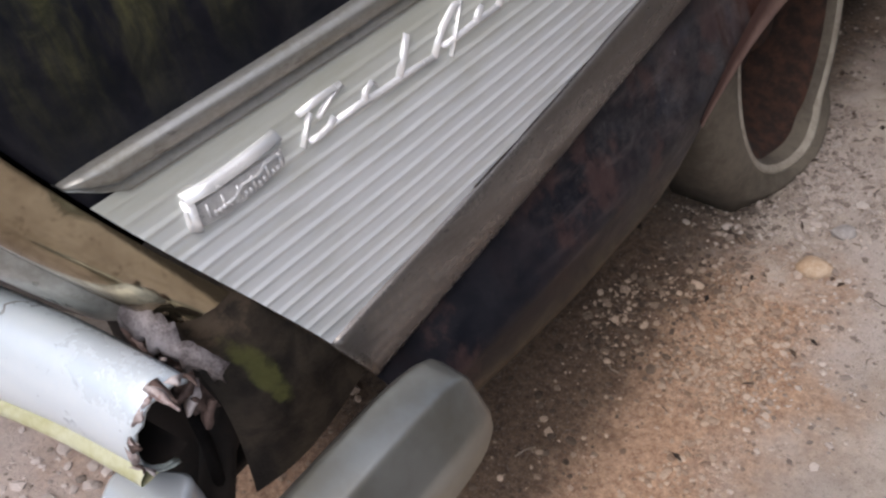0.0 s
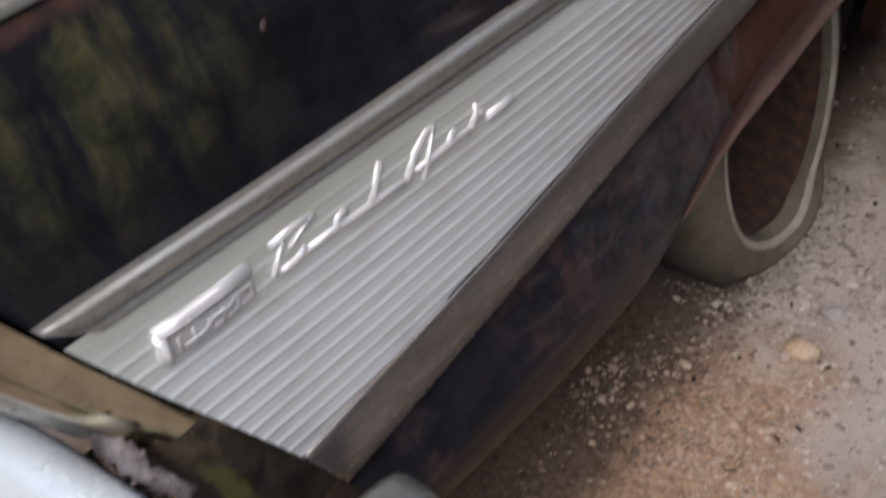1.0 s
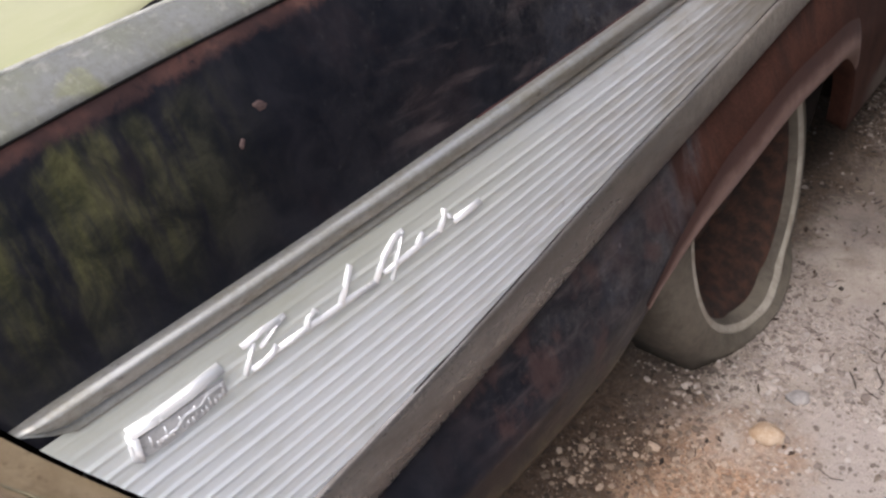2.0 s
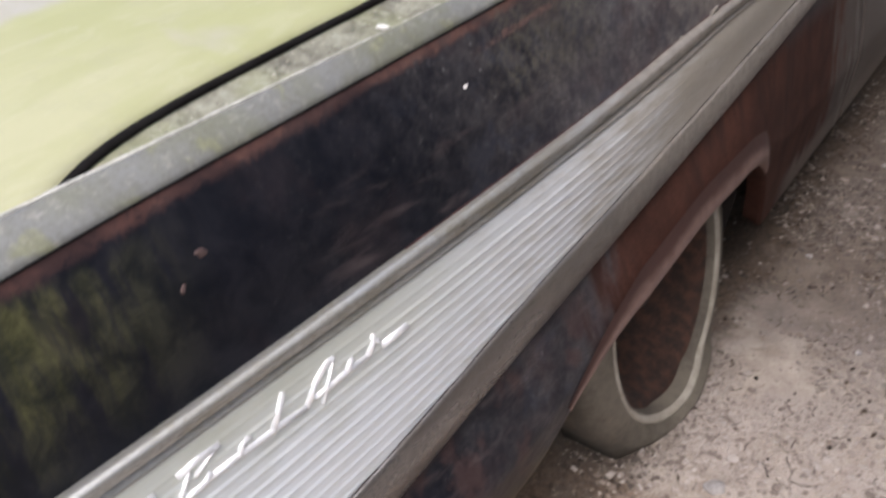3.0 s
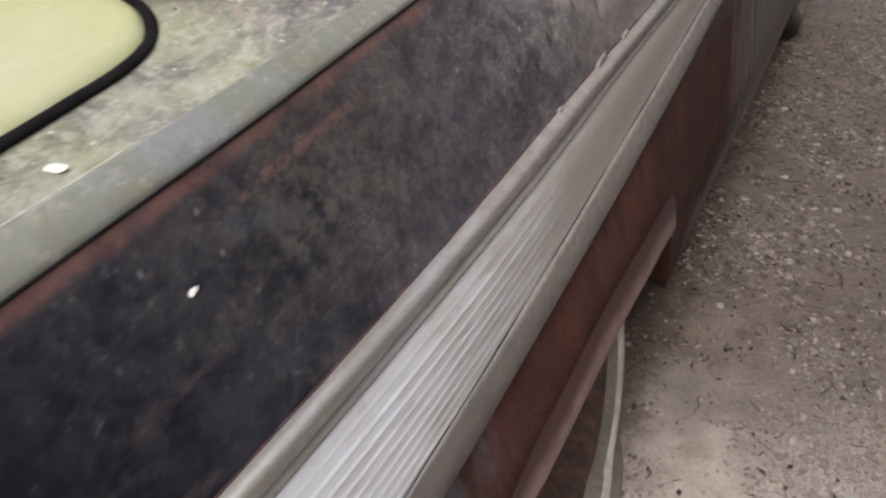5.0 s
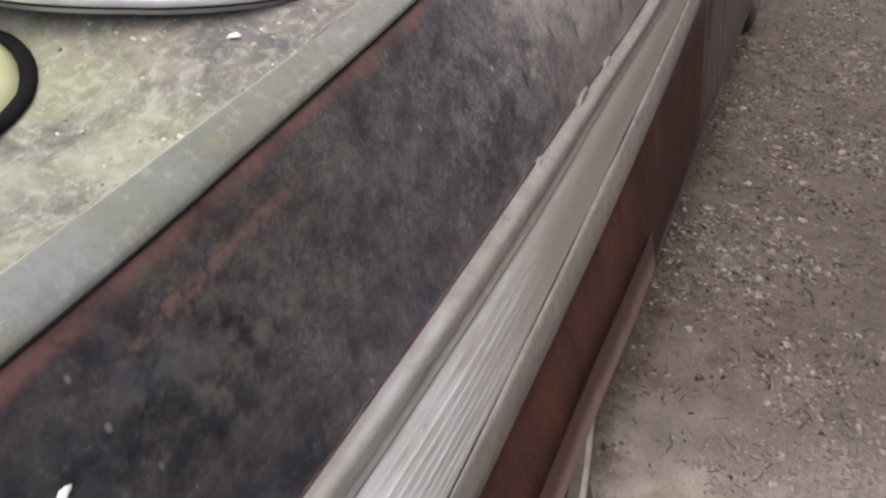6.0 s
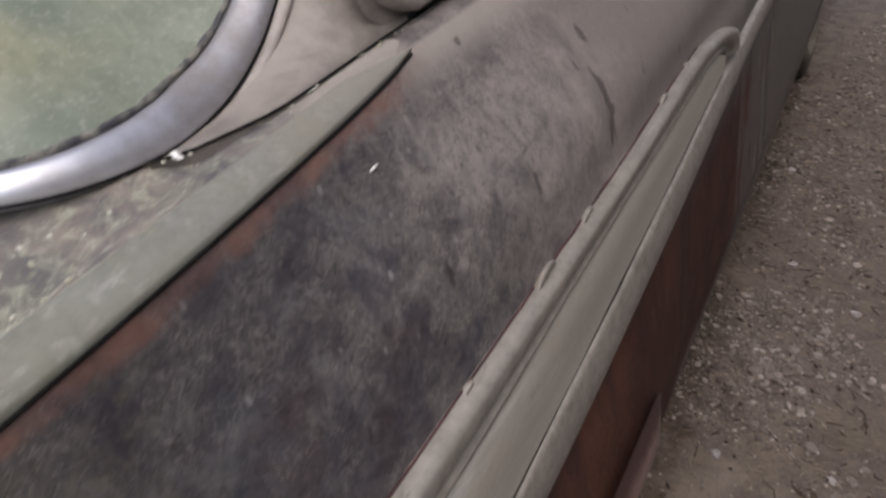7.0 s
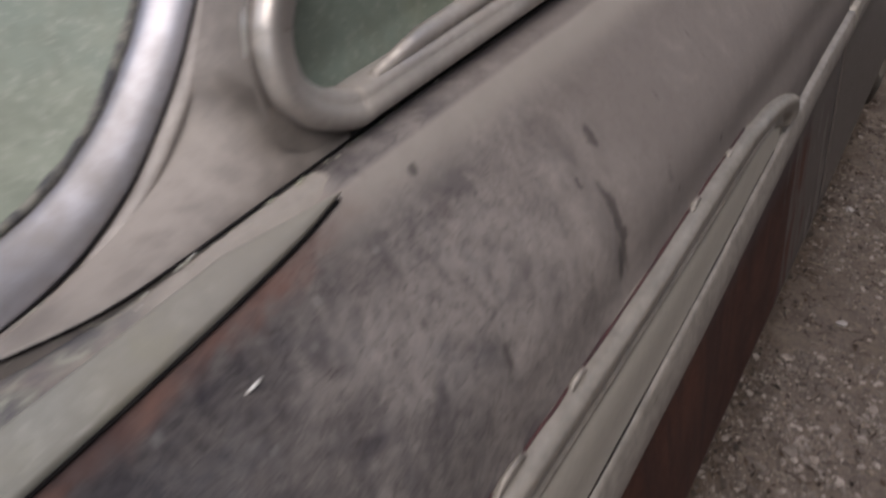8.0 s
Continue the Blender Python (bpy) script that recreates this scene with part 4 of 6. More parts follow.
# badge: plain bright strokes on a common bar
def stroke(bm, pts, w, h):
    """A flat bar with a peaked face along points (y, z) on the panel."""
    rows = []
    for i, (y, z) in enumerate(pts):
        y0, z0 = pts[max(i - 1, 0)]
        y1, z1 = pts[min(i + 1, len(pts) - 1)]
        l = math.hypot(y1 - y0, z1 - z0) or 1
        ny, nz = -(z1 - z0) / l, (y1 - y0) / l
        row = []
        for t, o in ((-1, 0.0), (-1, h * 0.92), (-0.75, h), (0.8, h * 0.5), (1, h * 0.36), (1, 0.0)):
            a, b = y + ny * t * w / 2, z + nz * t * w / 2
            row.append((side_x(a, b) + 0.003 + o, a, b))
        rows.append(row)
    vs = grid(bm, rows)
    bm.faces.new(vs[0])
    bm.faces.new(vs[-1][::-1])


badge = new("badge")
badge.parent = car
badge.matrix_parent_inverse = car.matrix_world.inverted()
tagged(badge, "bright metal script badge of slanting strokes")
for pts, w in (
    ([(0.3521, 0.6425), (0.3749, 0.6455), (0.3997, 0.6462)], 0.0046),
    ([(0.3997, 0.6455), (0.3841, 0.6393), (0.3678, 0.6321)], 0.0046),
    ([(0.3635, 0.6390), (0.3545, 0.6290), (0.3458, 0.6185)], 0.0056),
    ([(0.3520, 0.6205), (0.3640, 0.6202), (0.3750, 0.6225), (0.3818, 0.6268)], 0.0038),
    ([(0.3780, 0.6232), (0.4116, 0.6250), (0.4326, 0.6248), (0.4615, 0.6265), (0.4965, 0.6270)], 0.0036),
    ([(0.4140, 0.6250), (0.4186, 0.6320), (0.4270, 0.6355), (0.4304, 0.6318)], 0.0038),
    ([(0.4545, 0.6268), (0.4690, 0.6430), (0.4775, 0.6545)], 0.0046),
    ([(0.4965, 0.6263), (0.5145, 0.6437), (0.5347, 0.6559), (0.5449, 0.6570)], 0.0044),
    ([(0.5449, 0.6570), (0.5330, 0.6403), (0.5161, 0.6187)], 0.0048),
    ([(0.5090, 0.6310), (0.5292, 0.6316), (0.5540, 0.6350), (0.5861, 0.6372)], 0.0036),
    ([(0.5545, 0.6355), (0.5600, 0.6400), (0.5660, 0.6455)], 0.0044),
    ([(0.5833, 0.6357), (0.5966, 0.6464), (0.5995, 0.6550)], 0.0044),
    ([(0.6010, 0.6465), (0.6036, 0.6455), (0.6066, 0.6417)], 0.0044),
    ([(0.6070, 0.6385), (0.6326, 0.6405), (0.6480, 0.6425)], 0.0058),
):
    bm = bmesh.new()
    stroke(bm, pts, w * 0.86, 0.0046)
    part("stroke", bm, BADGE, badge)

# crest emblem: a raised wedge plate with a bright rim and a fretted field
emblem = new("emblem")
emblem.parent = car
emblem.matrix_parent_inverse = car.matrix_world.inverted()
tagged(emblem, "bright metal crest plate with fretted field")
bm = bmesh.new()
outline = [(0.2355, 0.6125), (0.262, 0.6095), (0.298, 0.6125), (0.3245, 0.6185), (0.326, 0.629), (0.292, 0.6285), (0.246, 0.627), (0.237, 0.6265)]
lower_face = [bm.verts.new((side_x(a, b) + 0.003, a, b)) for a, b in outline]
upper_face = [bm.verts.new((side_x(a, b) + 0.008, a * 0.985 + 0.281 * 0.015, b)) for a, b in outline]
bm.faces.new(upper_face)
for i in range(len(outline)):
    j = (i + 1) % len(outline)
    bm.faces.new((lower_face[i], lower_face[j], upper_face[j], upper_face[i]))
part("field", bm, two_tone("grey_badge_field", (0.46, 0.46, 0.46), (0.62, 0.62, 0.62), 60, 0.35, 0.3), emblem, smooth_faces=False)
bm = bmesh.new()
stroke(bm, [(0.240, 0.6345), (0.262, 0.6335), (0.296, 0.6355), (0.328, 0.6395)], 0.0062, 0.0085)
part("top_rim", bm, BADGE, emblem)
bm = bmesh.new()
stroke(bm, [(0.2375, 0.611), (0.2395, 0.620), (0.2415, 0.632)], 0.007, 0.0085)
part("end_rim", bm, BADGE, emblem)
for i in range(16):
    y = 0.251 + i * 0.0046
    lo = 0.6125 + 0.004 * max(0, (i - 8) / 8)
    bm = bmesh.new()
    stroke(bm, [(y, lo + 0.0015), (y + 0.001, lo + (0.005 if i % 3 else 0.012))], 0.0016, 0.0072)
    part("fret", bm, BADGE, emblem)
bm = bmesh.new()
stroke(bm, [(0.258, 0.6165), (0.275, 0.6175), (0.284, 0.623), (0.300, 0.6225), (0.307, 0.6275), (0.322, 0.627)], 0.0018, 0.0075)
part("fret", bm, BADGE, emblem)

# bright trim along the top of the fin, pointed at its front end
tops, bots = [], []
for y in steps(0.02, 1.30, 70) + steps(1.305, 1.468, 40):
    f, c = Vector((smooth(FIN, y)[0], y, smooth(FIN, y)[1])), Vector((smooth(CREST, y)[0], y, smooth(CREST, y)[1]))
    width = min(1.0, max(0.0, 1.4685 - y) / 0.075) ** 0.6
    tops.append(f + (c - f) * max(width, 0.02))
    bots.append(f)
bm = bmesh.new()
strip(bm, tops, bots, (0.30, 0, 0.95), [(-0.04, -0.008), (-0.01, 0.002), (0.02, 0.0048), (0.06, 0.0056), (0.10, 0.0058), (0.5, 0.0062), (0.90, 0.0054), (0.95, 0.0042), (0.985, 0.0026), (1.0, 0.0012), (1.0, -0.001)])
part("fin_trim", bm, FIN_TRIM, car, "dull grey-green metal trim along the fin")
bm = bmesh.new()
tube(bm, [(p.x + 0.0008, p.y, p.z + 0.0004) for p in bots], 0.0011, 6)
part("trim_seal", bm, BLACK, car, "thin black seal below the fin trim")

DECK_Z = [(0.0, 0.752), (0.15, 0.778), (0.35, 0.815), (0.55, 0.845), (0.8, 0.864), (0.95, 0.870), (1.05, 0.874), (1.10, 0.886), (1.16, 0.911), (1.22, 0.924), (1.32, 0.933), (1.6, 0.945), (2.6, 0.945)]
LID_X = [(-0.02, -0.535), (0.25, -0.536), (0.34, -0.548), (0.375, -0.566), (0.408, -0.585), (0.436, -0.597), (0.47, -0.607), (0.51, -0.613), (0.59, -0.617), (0.75, -0.621), (0.95, -0.632), (1.03, -0.642), (1.2, -0.69)]


def deck_z(x, y):
    u = min(1.0, abs(x - MIDX) / 0.60)
    return smooth(DECK_Z, y)[0] + 0.036 * (1 - u * u)


def deck_row(y):
    cx, cz = smooth(CREST, y)
    row = [(cx + 0.012, y, cz - 0.006), (cx, y, cz + 0.002), (cx - 0.008, y, cz - 0.004)]
    e = deck_z(cx - 0.035, y)
    k = min(1.0, max(0.0, (y - 1.20) / 0.12))
    row[2] = (cx - 0.008, y, cz - 0.004 + 0.005 * k)
    sink = 0.0045 * max(0.0, (y - 1.43) / 0.05)
    row[:2] = [(px, y, pz - sink) for px, _, pz in row[:2]]
    row += [(cx - 0.018, y, (cz * 0.45 + e * 0.55 - 0.002) * (1 - k) + (cz - 0.002) * k), (cx - 0.035, y, e)]
    for t in steps(0.06, 1.0, 22):
        x = cx - 0.035 + (MIDX - (cx - 0.035)) * t
        row.append((x, y, deck_z(x, y)))
    mirror = [(2 * MIDX - x, yy, z) for x, yy, z in row[:-1]]
    return row + mirror[::-1]


# thin pale tube along the fin's crest
bm = bmesh.new()
crest = [(smooth(CREST, y)[0] - 0.0015 + 0.0008 * noise.noise(Vector((0, y * 60, 1))), y, smooth(CREST, y)[1] + 0.0036) for y in steps(0.06, 0.86, 150)]
tube(bm, crest, [max(0.0005, (0.0024 + 0.0009 * noise.noise(Vector((5, p[1] * 30, 0)))) * min(1.0, (0.88 - p[1]) / 0.35)) for p in crest], 6, 0.8)
part("crest_line", bm, two_tone("pale_crest_tone", (0.38, 0.375, 0.33), (0.66, 0.65, 0.60), 60, 0.9, bump=0.8), car, "pale line along the fin's crest")
bm = bmesh.new()
rows = [deck_row(y) for y in steps(0.02, 1.48, 110)]
grid(bm, rows, [[(row[1][0] - MIDX - abs(x - MIDX), y) for x, y, z in row] for row in rows])
part("deck", bm, DECK, car, "lichen-crusted rear deck")


def lid_outline():
    pts = [(smooth(LID_X, y)[0], y) for y in steps(0.0, 1.03, 70)]
    for i in range(1, 11):
        a = i / 10 * 1.45
        pts.append((-0.642 - 0.012 * math.sin(a * 0.5) - 0.062 * (1 - math.cos(a)), 1.03 + 0.075 * math.sin(a)))
    for t in steps(0.08, 1.0, 14):
        x = pts[79][0] + (MIDX - pts[79][0]) * t
        pts.append((x, 1.104 - 0.13 * t ** 2.2))
    return pts


OUTLINE = lid_outline()
bm = bmesh.new()
rows = []
for i, (x, y) in enumerate(OUTLINE):
    row = []
    # rows fan out from the middle line to the side edge, then to the front edge
    goal = 0.55 * y if i < 70 else 0.5665 + 0.34 * (i - 69) / (len(OUTLINE) - 70)
    for t, lift in ((0.0, -0.006), (0.006, 0.004), (0.018, 0.010), (0.04, 0.013), (0.1, 0.014)) + tuple((s, 0.014) for s in steps(0.16, 1.0, 16)):
        px, py = x + (MIDX - x) * t, y + (goal - y) * t
        row.append((px, py, deck_z(px, py) + lift))
    rows.append(row)
vs = grid(bm, rows)
lid_rows = [[(2 * MIDX - x, y, z) for x, y, z in row] for row in rows]
grid(bm, lid_rows)
part("boot_lid", bm, LID_PAINT, car, "pale boot lid covered in yellow-green algae")
bm = bmesh.new()
ring = [(x + 0.003, y + (0.003 if y > 1.06 else 0), deck_z(x, y) + 0.003) for x, y in OUTLINE]
ring += [(2 * MIDX - x, y, z) for x, y, z in ring[-2::-1]]
tube(bm, ring, 0.0064, 8, 0.7)
part("lid_seal", bm, BLACK, car, "black rubber seal round the boot lid")

# tail: lid back, lower tail panel and floor of the boot, closing the body
bm = bmesh.new()
tail = []
for x in steps(-0.53, 2 * MIDX + 0.53, 24):
    u = min(1.0, abs(x - MIDX) / 0.64)
    y = 0.02 + 0.10 * u ** 4
    tail.append([(x, y + 0.04, deck_z(x, 0.05) - 0.004), (x, y, deck_z(x, 0.05) - 0.03), (x, y + 0.02, 0.66), (x, y + 0.10, 0.52), (x, y + 0.16, 0.36), (x, y + 0.3, 0.27)])
grid(bm, tail, [[(0.75, 0.2)] * 6 for _ in tail])
part("tail_panel", bm, PAINT, car, "dark rear panel below the boot lid")
bm = bmesh.new()
box(bm, (2 * MIDX + 0.35, 0.42, 0.24), (-0.62, 4.95, 0.33))
box(bm, (-0.62, 1.95, 0.22), (-0.30, 3.8, 0.33))
part("underbody", bm, DARK, car, "dark underside")
# the far side, closing the body
bm = bmesh.new()
pts, uvs = skin(0, 5.0, steps(0, 5.0, 90), 20, True)
grid(bm, [[(2 * MIDX - x, y, z) for x, y, z in row] for row in pts], uvs)
part("far_quarter_panel", bm, PAINT, car)

# wheel opening: inner arch and rolled lip
LIP_T = (-0.15, -0.1, 0.08, 0.3, 0.55, 0.8, 1.0, 1.15)
lip_uv = []
lip = [(side_x(y, smooth(LOWER, y)[0]) + 0.002, y, smooth(LOWER, y)[0] + 0.004) for y in steps(0.93, 1.79, 60)]
bm = bmesh.new()
rows = []
for i, (x, y, z) in enumerate(lip):
    a, b = lip[max(i - 1, 0)], lip[min(i + 1, len(lip) - 1)]
    l = math.hypot(b[1] - a[1], b[2] - a[2])
    ny, nz = -(b[2] - a[2]) / l, (b[1] - a[1]) / l
    fade = min(1.0, i / 14, (len(lip) - 1 - i) / 9)
    w = 0.016 + 0.044 * fade
    lip_uv.append([(y, t) for t in LIP_T])
    rows.append([(x + o * fade - (0.0012 if t > 0.9 else 0.0), y + ny * w * t, z + nz * w * t) for t, o in ((-0.15, -0.02), (-0.1, 0.001), (0.08, 0.0110), (0.3, 0.0155), (0.55, 0.0110), (0.8, 0.0050), (1.0, 0.0010), (1.15, -0.0015))])
grid(bm, rows, lip_uv)
part("arch_lip", bm, LIP, car, "primed reddish rolled wheel-arch lip")
bm = bmesh.new()
rows = []
for a in steps(-0.35, math.pi + 0.35, 28):
    y, z = 1.40 - 0.50 * math.cos(a), 0.26 + 0.42 * math.sin(a)
    rows.append([(-0.31, y, z), (-0.62, y, z)])
vs = grid(bm, rows)
back = [v[1] for v in vs]
bm.faces.new(back)
part("wheel_well", bm, DARK, car, "dark rusty wheel well")

# ---- wheel with a flat tyre ----
WHEEL_Y, WHEEL_Z = 1.415, 0.262


def lathe(bm, profile, sag=True, n=80, hub_y=WHEEL_Y):
    """Turns (radius, x at the hub's height) round the axle; the wheel leans in at the top, and the tyre spreads on the ground."""
    rows = []
    for i in range(n):
        a = 2 * math.pi * i / n
        row = []
        for r, x in profile:
            y, z = hub_y + r * math.sin(a), WHEEL_Z - r * math.cos(a)
            x -= 0.25 * (z - WHEEL_Z)
            if sag:
                floor = ground_height(x, y) + 0.002
                deep = max(0.0, floor + 0.035 - z)
                if deep > 0:
                    z = floor + 0.035 * math.exp(-deep / 0.035) if r < 0.33 else floor
                    x += deep * (0.42 if x > -0.34 else -0.3)
            row.append((x, y, z))
        rows.append(row)
    rows.append(rows[0])
    grid(bm, rows)


def build_wheel(hub_y, label, far=False):
    def side(bm):
        if far:
            for v in bm.verts:
                v.co.x = 2 * MIDX - v.co.x
        return bm

    wheel = new("wheel")
    wheel.parent = car
    wheel.matrix_parent_inverse = car.matrix_world.inverted()
    tagged(wheel, label)
    bm = bmesh.new()
    lathe(bm, [(0.245, -0.306), (0.246, -0.296), (0.248, -0.288), (0.251, -0.281), (0.255, -0.277), (0.264, -0.275), (0.275, -0.276), (0.292, -0.279), (0.312, -0.288), (0.330, -0.303), (0.340, -0.322), (0.343, -0.36), (0.341, -0.41), (0.325, -0.44), (0.28, -0.45), (0.24, -0.44)], hub_y=hub_y)
    tyre = part("tyre", side(bm), TYRE, wheel, "flat dusty grey tyre")
    bm = bmesh.new()
    lathe(bm, [(0.251, -0.2805), (0.254, -0.275), (0.259, -0.2725), (0.264, -0.2735), (0.267, -0.278)], hub_y=hub_y)
    if hub_y < 2:
        part("whitewall", side(bm), WHITEWALL, tyre, "grimy thin whitewall ring")
    bm = bmesh.new()
    lathe(bm, [(0.248, -0.294), (0.245, -0.300), (0.239, -0.305), (0.231, -0.314), (0.226, -0.322), (0.221, -0.345), (0.217, -0.376), (0.209, -0.384), (0.203, -0.400), (0.196, -0.424), (0.172, -0.432), (0.156, -0.424), (0.150, -0.402), (0.142, -0.390), (0.120, -0.384), (0.095, -0.386), (0.078, -0.378), (0.072, -0.350), (0.060, -0.336), (0.0, -0.332)], sag=False, hub_y=hub_y)
    part("rim", side(bm), RIM_RUST, wheel, "deep rusty brown steel rim")
    for i in range(5):
        a = 2 * math.pi * i / 5 + 0.3
        bm = bmesh.new()
        y, z = hub_y + 0.088 * math.sin(a), WHEEL_Z - 0.088 * math.cos(a)
        lean = 0.25 * (z - WHEEL_Z)
        tube(bm, [(-0.388 - lean, y, z), (-0.366 - lean, y, z)], 0.010, 6)
        part("wheel_nut", side(bm), RIM_RUST, wheel)


build_wheel(WHEEL_Y, "rusted steel rear wheel with a flat tyre")
build_wheel(WHEEL_Y + 2.92, "front wheel with a flat tyre")
build_wheel(WHEEL_Y, "far rear wheel with a flat tyre", True)
build_wheel(WHEEL_Y + 2.92, "far front wheel with a flat tyre", True)
bm = bmesh.new()
rows = []
for a in steps(-0.35, math.pi + 0.35, 20):
    y, z = 4.35 - 0.50 * math.cos(a), 0.26 + 0.42 * math.sin(a)
    rows.append([(-0.31, y, z), (-0.62, y, z)])
vs = grid(bm, rows)
bm.faces.new([v[1] for v in vs])
part("wheel_well", bm, DARK, car, "dark rusty wheel well")

# ---- cabin: rear window, pillar, quarter window ----
SURROUND_PATH = [(MIDX, 1.00, 0.985), (-0.95, 1.020, 0.975), (-0.80, 1.060, 0.958), (-0.69, 1.100, 0.940), (-0.610, 1.150, 0.935), (-0.562, 1.192, 0.934), (-0.532, 1.238, 0.933), (-0.521, 1.296, 0.932),
                 (-0.524, 1.350, 0.938), (-0.530, 1.395, 0.955), (-0.538, 1.430, 0.978), (-0.550, 1.468, 1.012), (-0.575, 1.525, 1.075), (-0.620, 1.62, 1.19), (-0.69, 1.74, 1.33)]


def fine_path(points, n):
    """A smooth curve through points."""
    pts = [Vector(p) for p in points]
    out = []
    for i in range(len(pts) - 1):
        p0, p1, p2, p3 = pts[max(i - 1, 0)], pts[i], pts[i + 1], pts[min(i + 2, len(pts) - 1)]
        for k in range(n):
            t = k / n
            out.append(0.5 * (2 * p1 + (p2 - p0) * t + (2 * p0 - 5 * p1 + 4 * p2 - p3) * t * t + (3 * p1 - p0 - 3 * p2 + p3) * t ** 3))
    out.append(pts[-1])
    return out


outer = fine_path(SURROUND_PATH, 14)
HUB = Vector((-0.95, 1.50, 1.20))
NORMAL = Vector((0.35, -0.62, 0.70)).normalized()


def inward(p, d, lift):
    """A point moved by d across the window's face and by lift off it."""
    way = HUB - p
    way -= NORMAL * way.dot(NORMAL)
    d *= 0.55 + 0.45 * min(1.0, max(0.0, (p.y - 1.20) / 0.13))
    return p + way.normalized() * d + NORMAL * lift


rear_window = new("rear_window")
rear_window.parent = car
rear_window.matrix_parent_inverse = car.matrix_world.inverted()
tagged(rear_window, "wraparound rear window filmed with green algae")
bm = bmesh.new()
rows = [[inward(p, d, h) for d, h in ((0.000, -0.012), (0.000, 0.000), (0.002, 0.003), (0.012, 0.005), (0.024, 0.006), (0.031, 0.004), (0.036, -0.002), (0.037, -0.010))] for p in outer]
grid(bm, rows)
grid(bm, [[Vector((2 * MIDX - q.x, q.y, q.z)) for q in row] for row in rows])
part("window_surround", bm, SURROUND, rear_window, "brushed metal window surround")
bm = bmesh.new()
tube(bm, [inward(p, -0.0006, -0.0005) for p in outer], 0.0010, 6)
part("surround_gap", bm, BLACK, rear_window, "thin dark gap")
bm = bmesh.new()
bead = [p for p in outer if p.y > 1.30]
tube(bm, [inward(p, -0.0075, -0.001) for p in bead], [0.0050 * min(1.0, 0.25 + i / 20) for i in range(len(bead))], 10, 0.7)
part("pillar_bead", bm, two_tone("pale_taupe_paint", (0.22, 0.195, 0.175), (0.34, 0.305, 0.275), 12, 0.5, bump=0.2), rear_window, "dusty rounded bead beside the window surround")
bm = bmesh.new()
tube(bm, [inward(p, 0.037, 0.001 + 0.0015 * noise.noise(p * 60)) for p in outer], [0.0026 + 0.0011 * noise.noise(p * 95) for p in outer], 7)
part("window_seal", bm, SEAL, rear_window, "cracked perished seal")
bm = bmesh.new()
rows = []
for p in outer:
    e = inward(p, 0.036, -0.004)
    c = Vector((MIDX, 1.42 + 0.1 * (p.z - 0.93), 1.22))
    rows.append([e + (c - e) * t + NORMAL * 0.05 * math.sin(t * 1.57) for t in steps(0, 1, 9)])
grid(bm, rows)
grid(bm, [[Vector((2 * MIDX - q.x, q.y, q.z)) for q in row] for row in rows])
part("glass", bm, GLASS, rear_window, "green-filmed curved glass")

# pillar and roof shell between the two windows
QUARTER = [(-0.474, 1.80, 0.962), (-0.474, 1.56, 0.958), (-0.475, 1.520, 0.957), (-0.479, 1.486, 0.970), (-0.485, 1.466, 0.989), (-0.491, 1.460, 1.008), (-0.497, 1.462, 1.026), (-0.504, 1.474, 1.048), (-0.53, 1.54, 1.13), (-0.575, 1.66, 1.27), (-0.62, 1.80, 1.36)]
frame_path = fine_path(QUARTER, 6)
pillar_in = [p for p in outer if p.y >= 1.275]
FOOT = [(1.278, -0.5165, 0.9355), (1.292, -0.502, 0.9395), (1.312, -0.4875, 0.9465), (1.34, -0.4785, 0.9495), (1.39, -0.4765, 0.9508), (1.45, -0.4775, 0.9518), (1.51, -0.479, 0.9520), (1.60, -0.481, 0.9525), (1.80, -0.485, 0.9525), (2.6, -0.49, 0.9525)]
bm = bmesh.new()
rows = []
n = len(pillar_in)
edge_out = []
q_up = [p for k, p in enumerate(frame_path) if k >= 14]
for i, p in enumerate(pillar_in):
    t = i / (n - 1)
    y = min(1.278 + (1.52 - 1.278) * t / 0.45, 1.60)
    low = Vector((smooth(FOOT, y)[0] - 0.001, y, smooth(FOOT, y)[1] - 0.0005))
    k = max(0.0, (t - 0.45) / 0.55) * (len(q_up) - 1)
    high = q_up[min(int(k), len(q_up) - 1)].lerp(q_up[min(int(k) + 1, len(q_up) - 1)], k - int(k))
    high.x -= 0.004
    w = min(1.0, max(0.0, (t - 0.38) / 0.20))
    b = low.lerp(high, w * w * (3 - 2 * w))
    mid = (p + b) / 2 + Vector((0.010, -0.004, 0.006)) * min(1.0, (p - b).length / 0.05)
    rows.append([p + Vector((-0.002, 0, -0.004)), p * 0.75 + b * 0.25 + (mid - (p + b) / 2) * 0.75, mid, p * 0.25 + b * 0.75 + (mid - (p + b) / 2) * 0.75, b, b + Vector((0.002, 0.0, -0.020))])
grid(bm, rows)
part("roof_pillar", bm, PILLAR, car, "dusty taupe roof pillar")
bm = bmesh.new()
grid(bm, [[Vector((2 * MIDX - q.x, q.y, q.z)) for q in row] for row in rows])
part("far_roof_pillar", bm, PILLAR, car)
bm = bmesh.new()
tube(bm, [(smooth(FOOT, y)[0], y, smooth(FOOT, y)[1]) for y in steps(1.278, 1.6, 40) + [1.7, 1.8, 2.2, 2.6]], 0.0010, 6)
part("pillar_seam", bm, BLACK, car, "dark seam at the foot of the pillar")
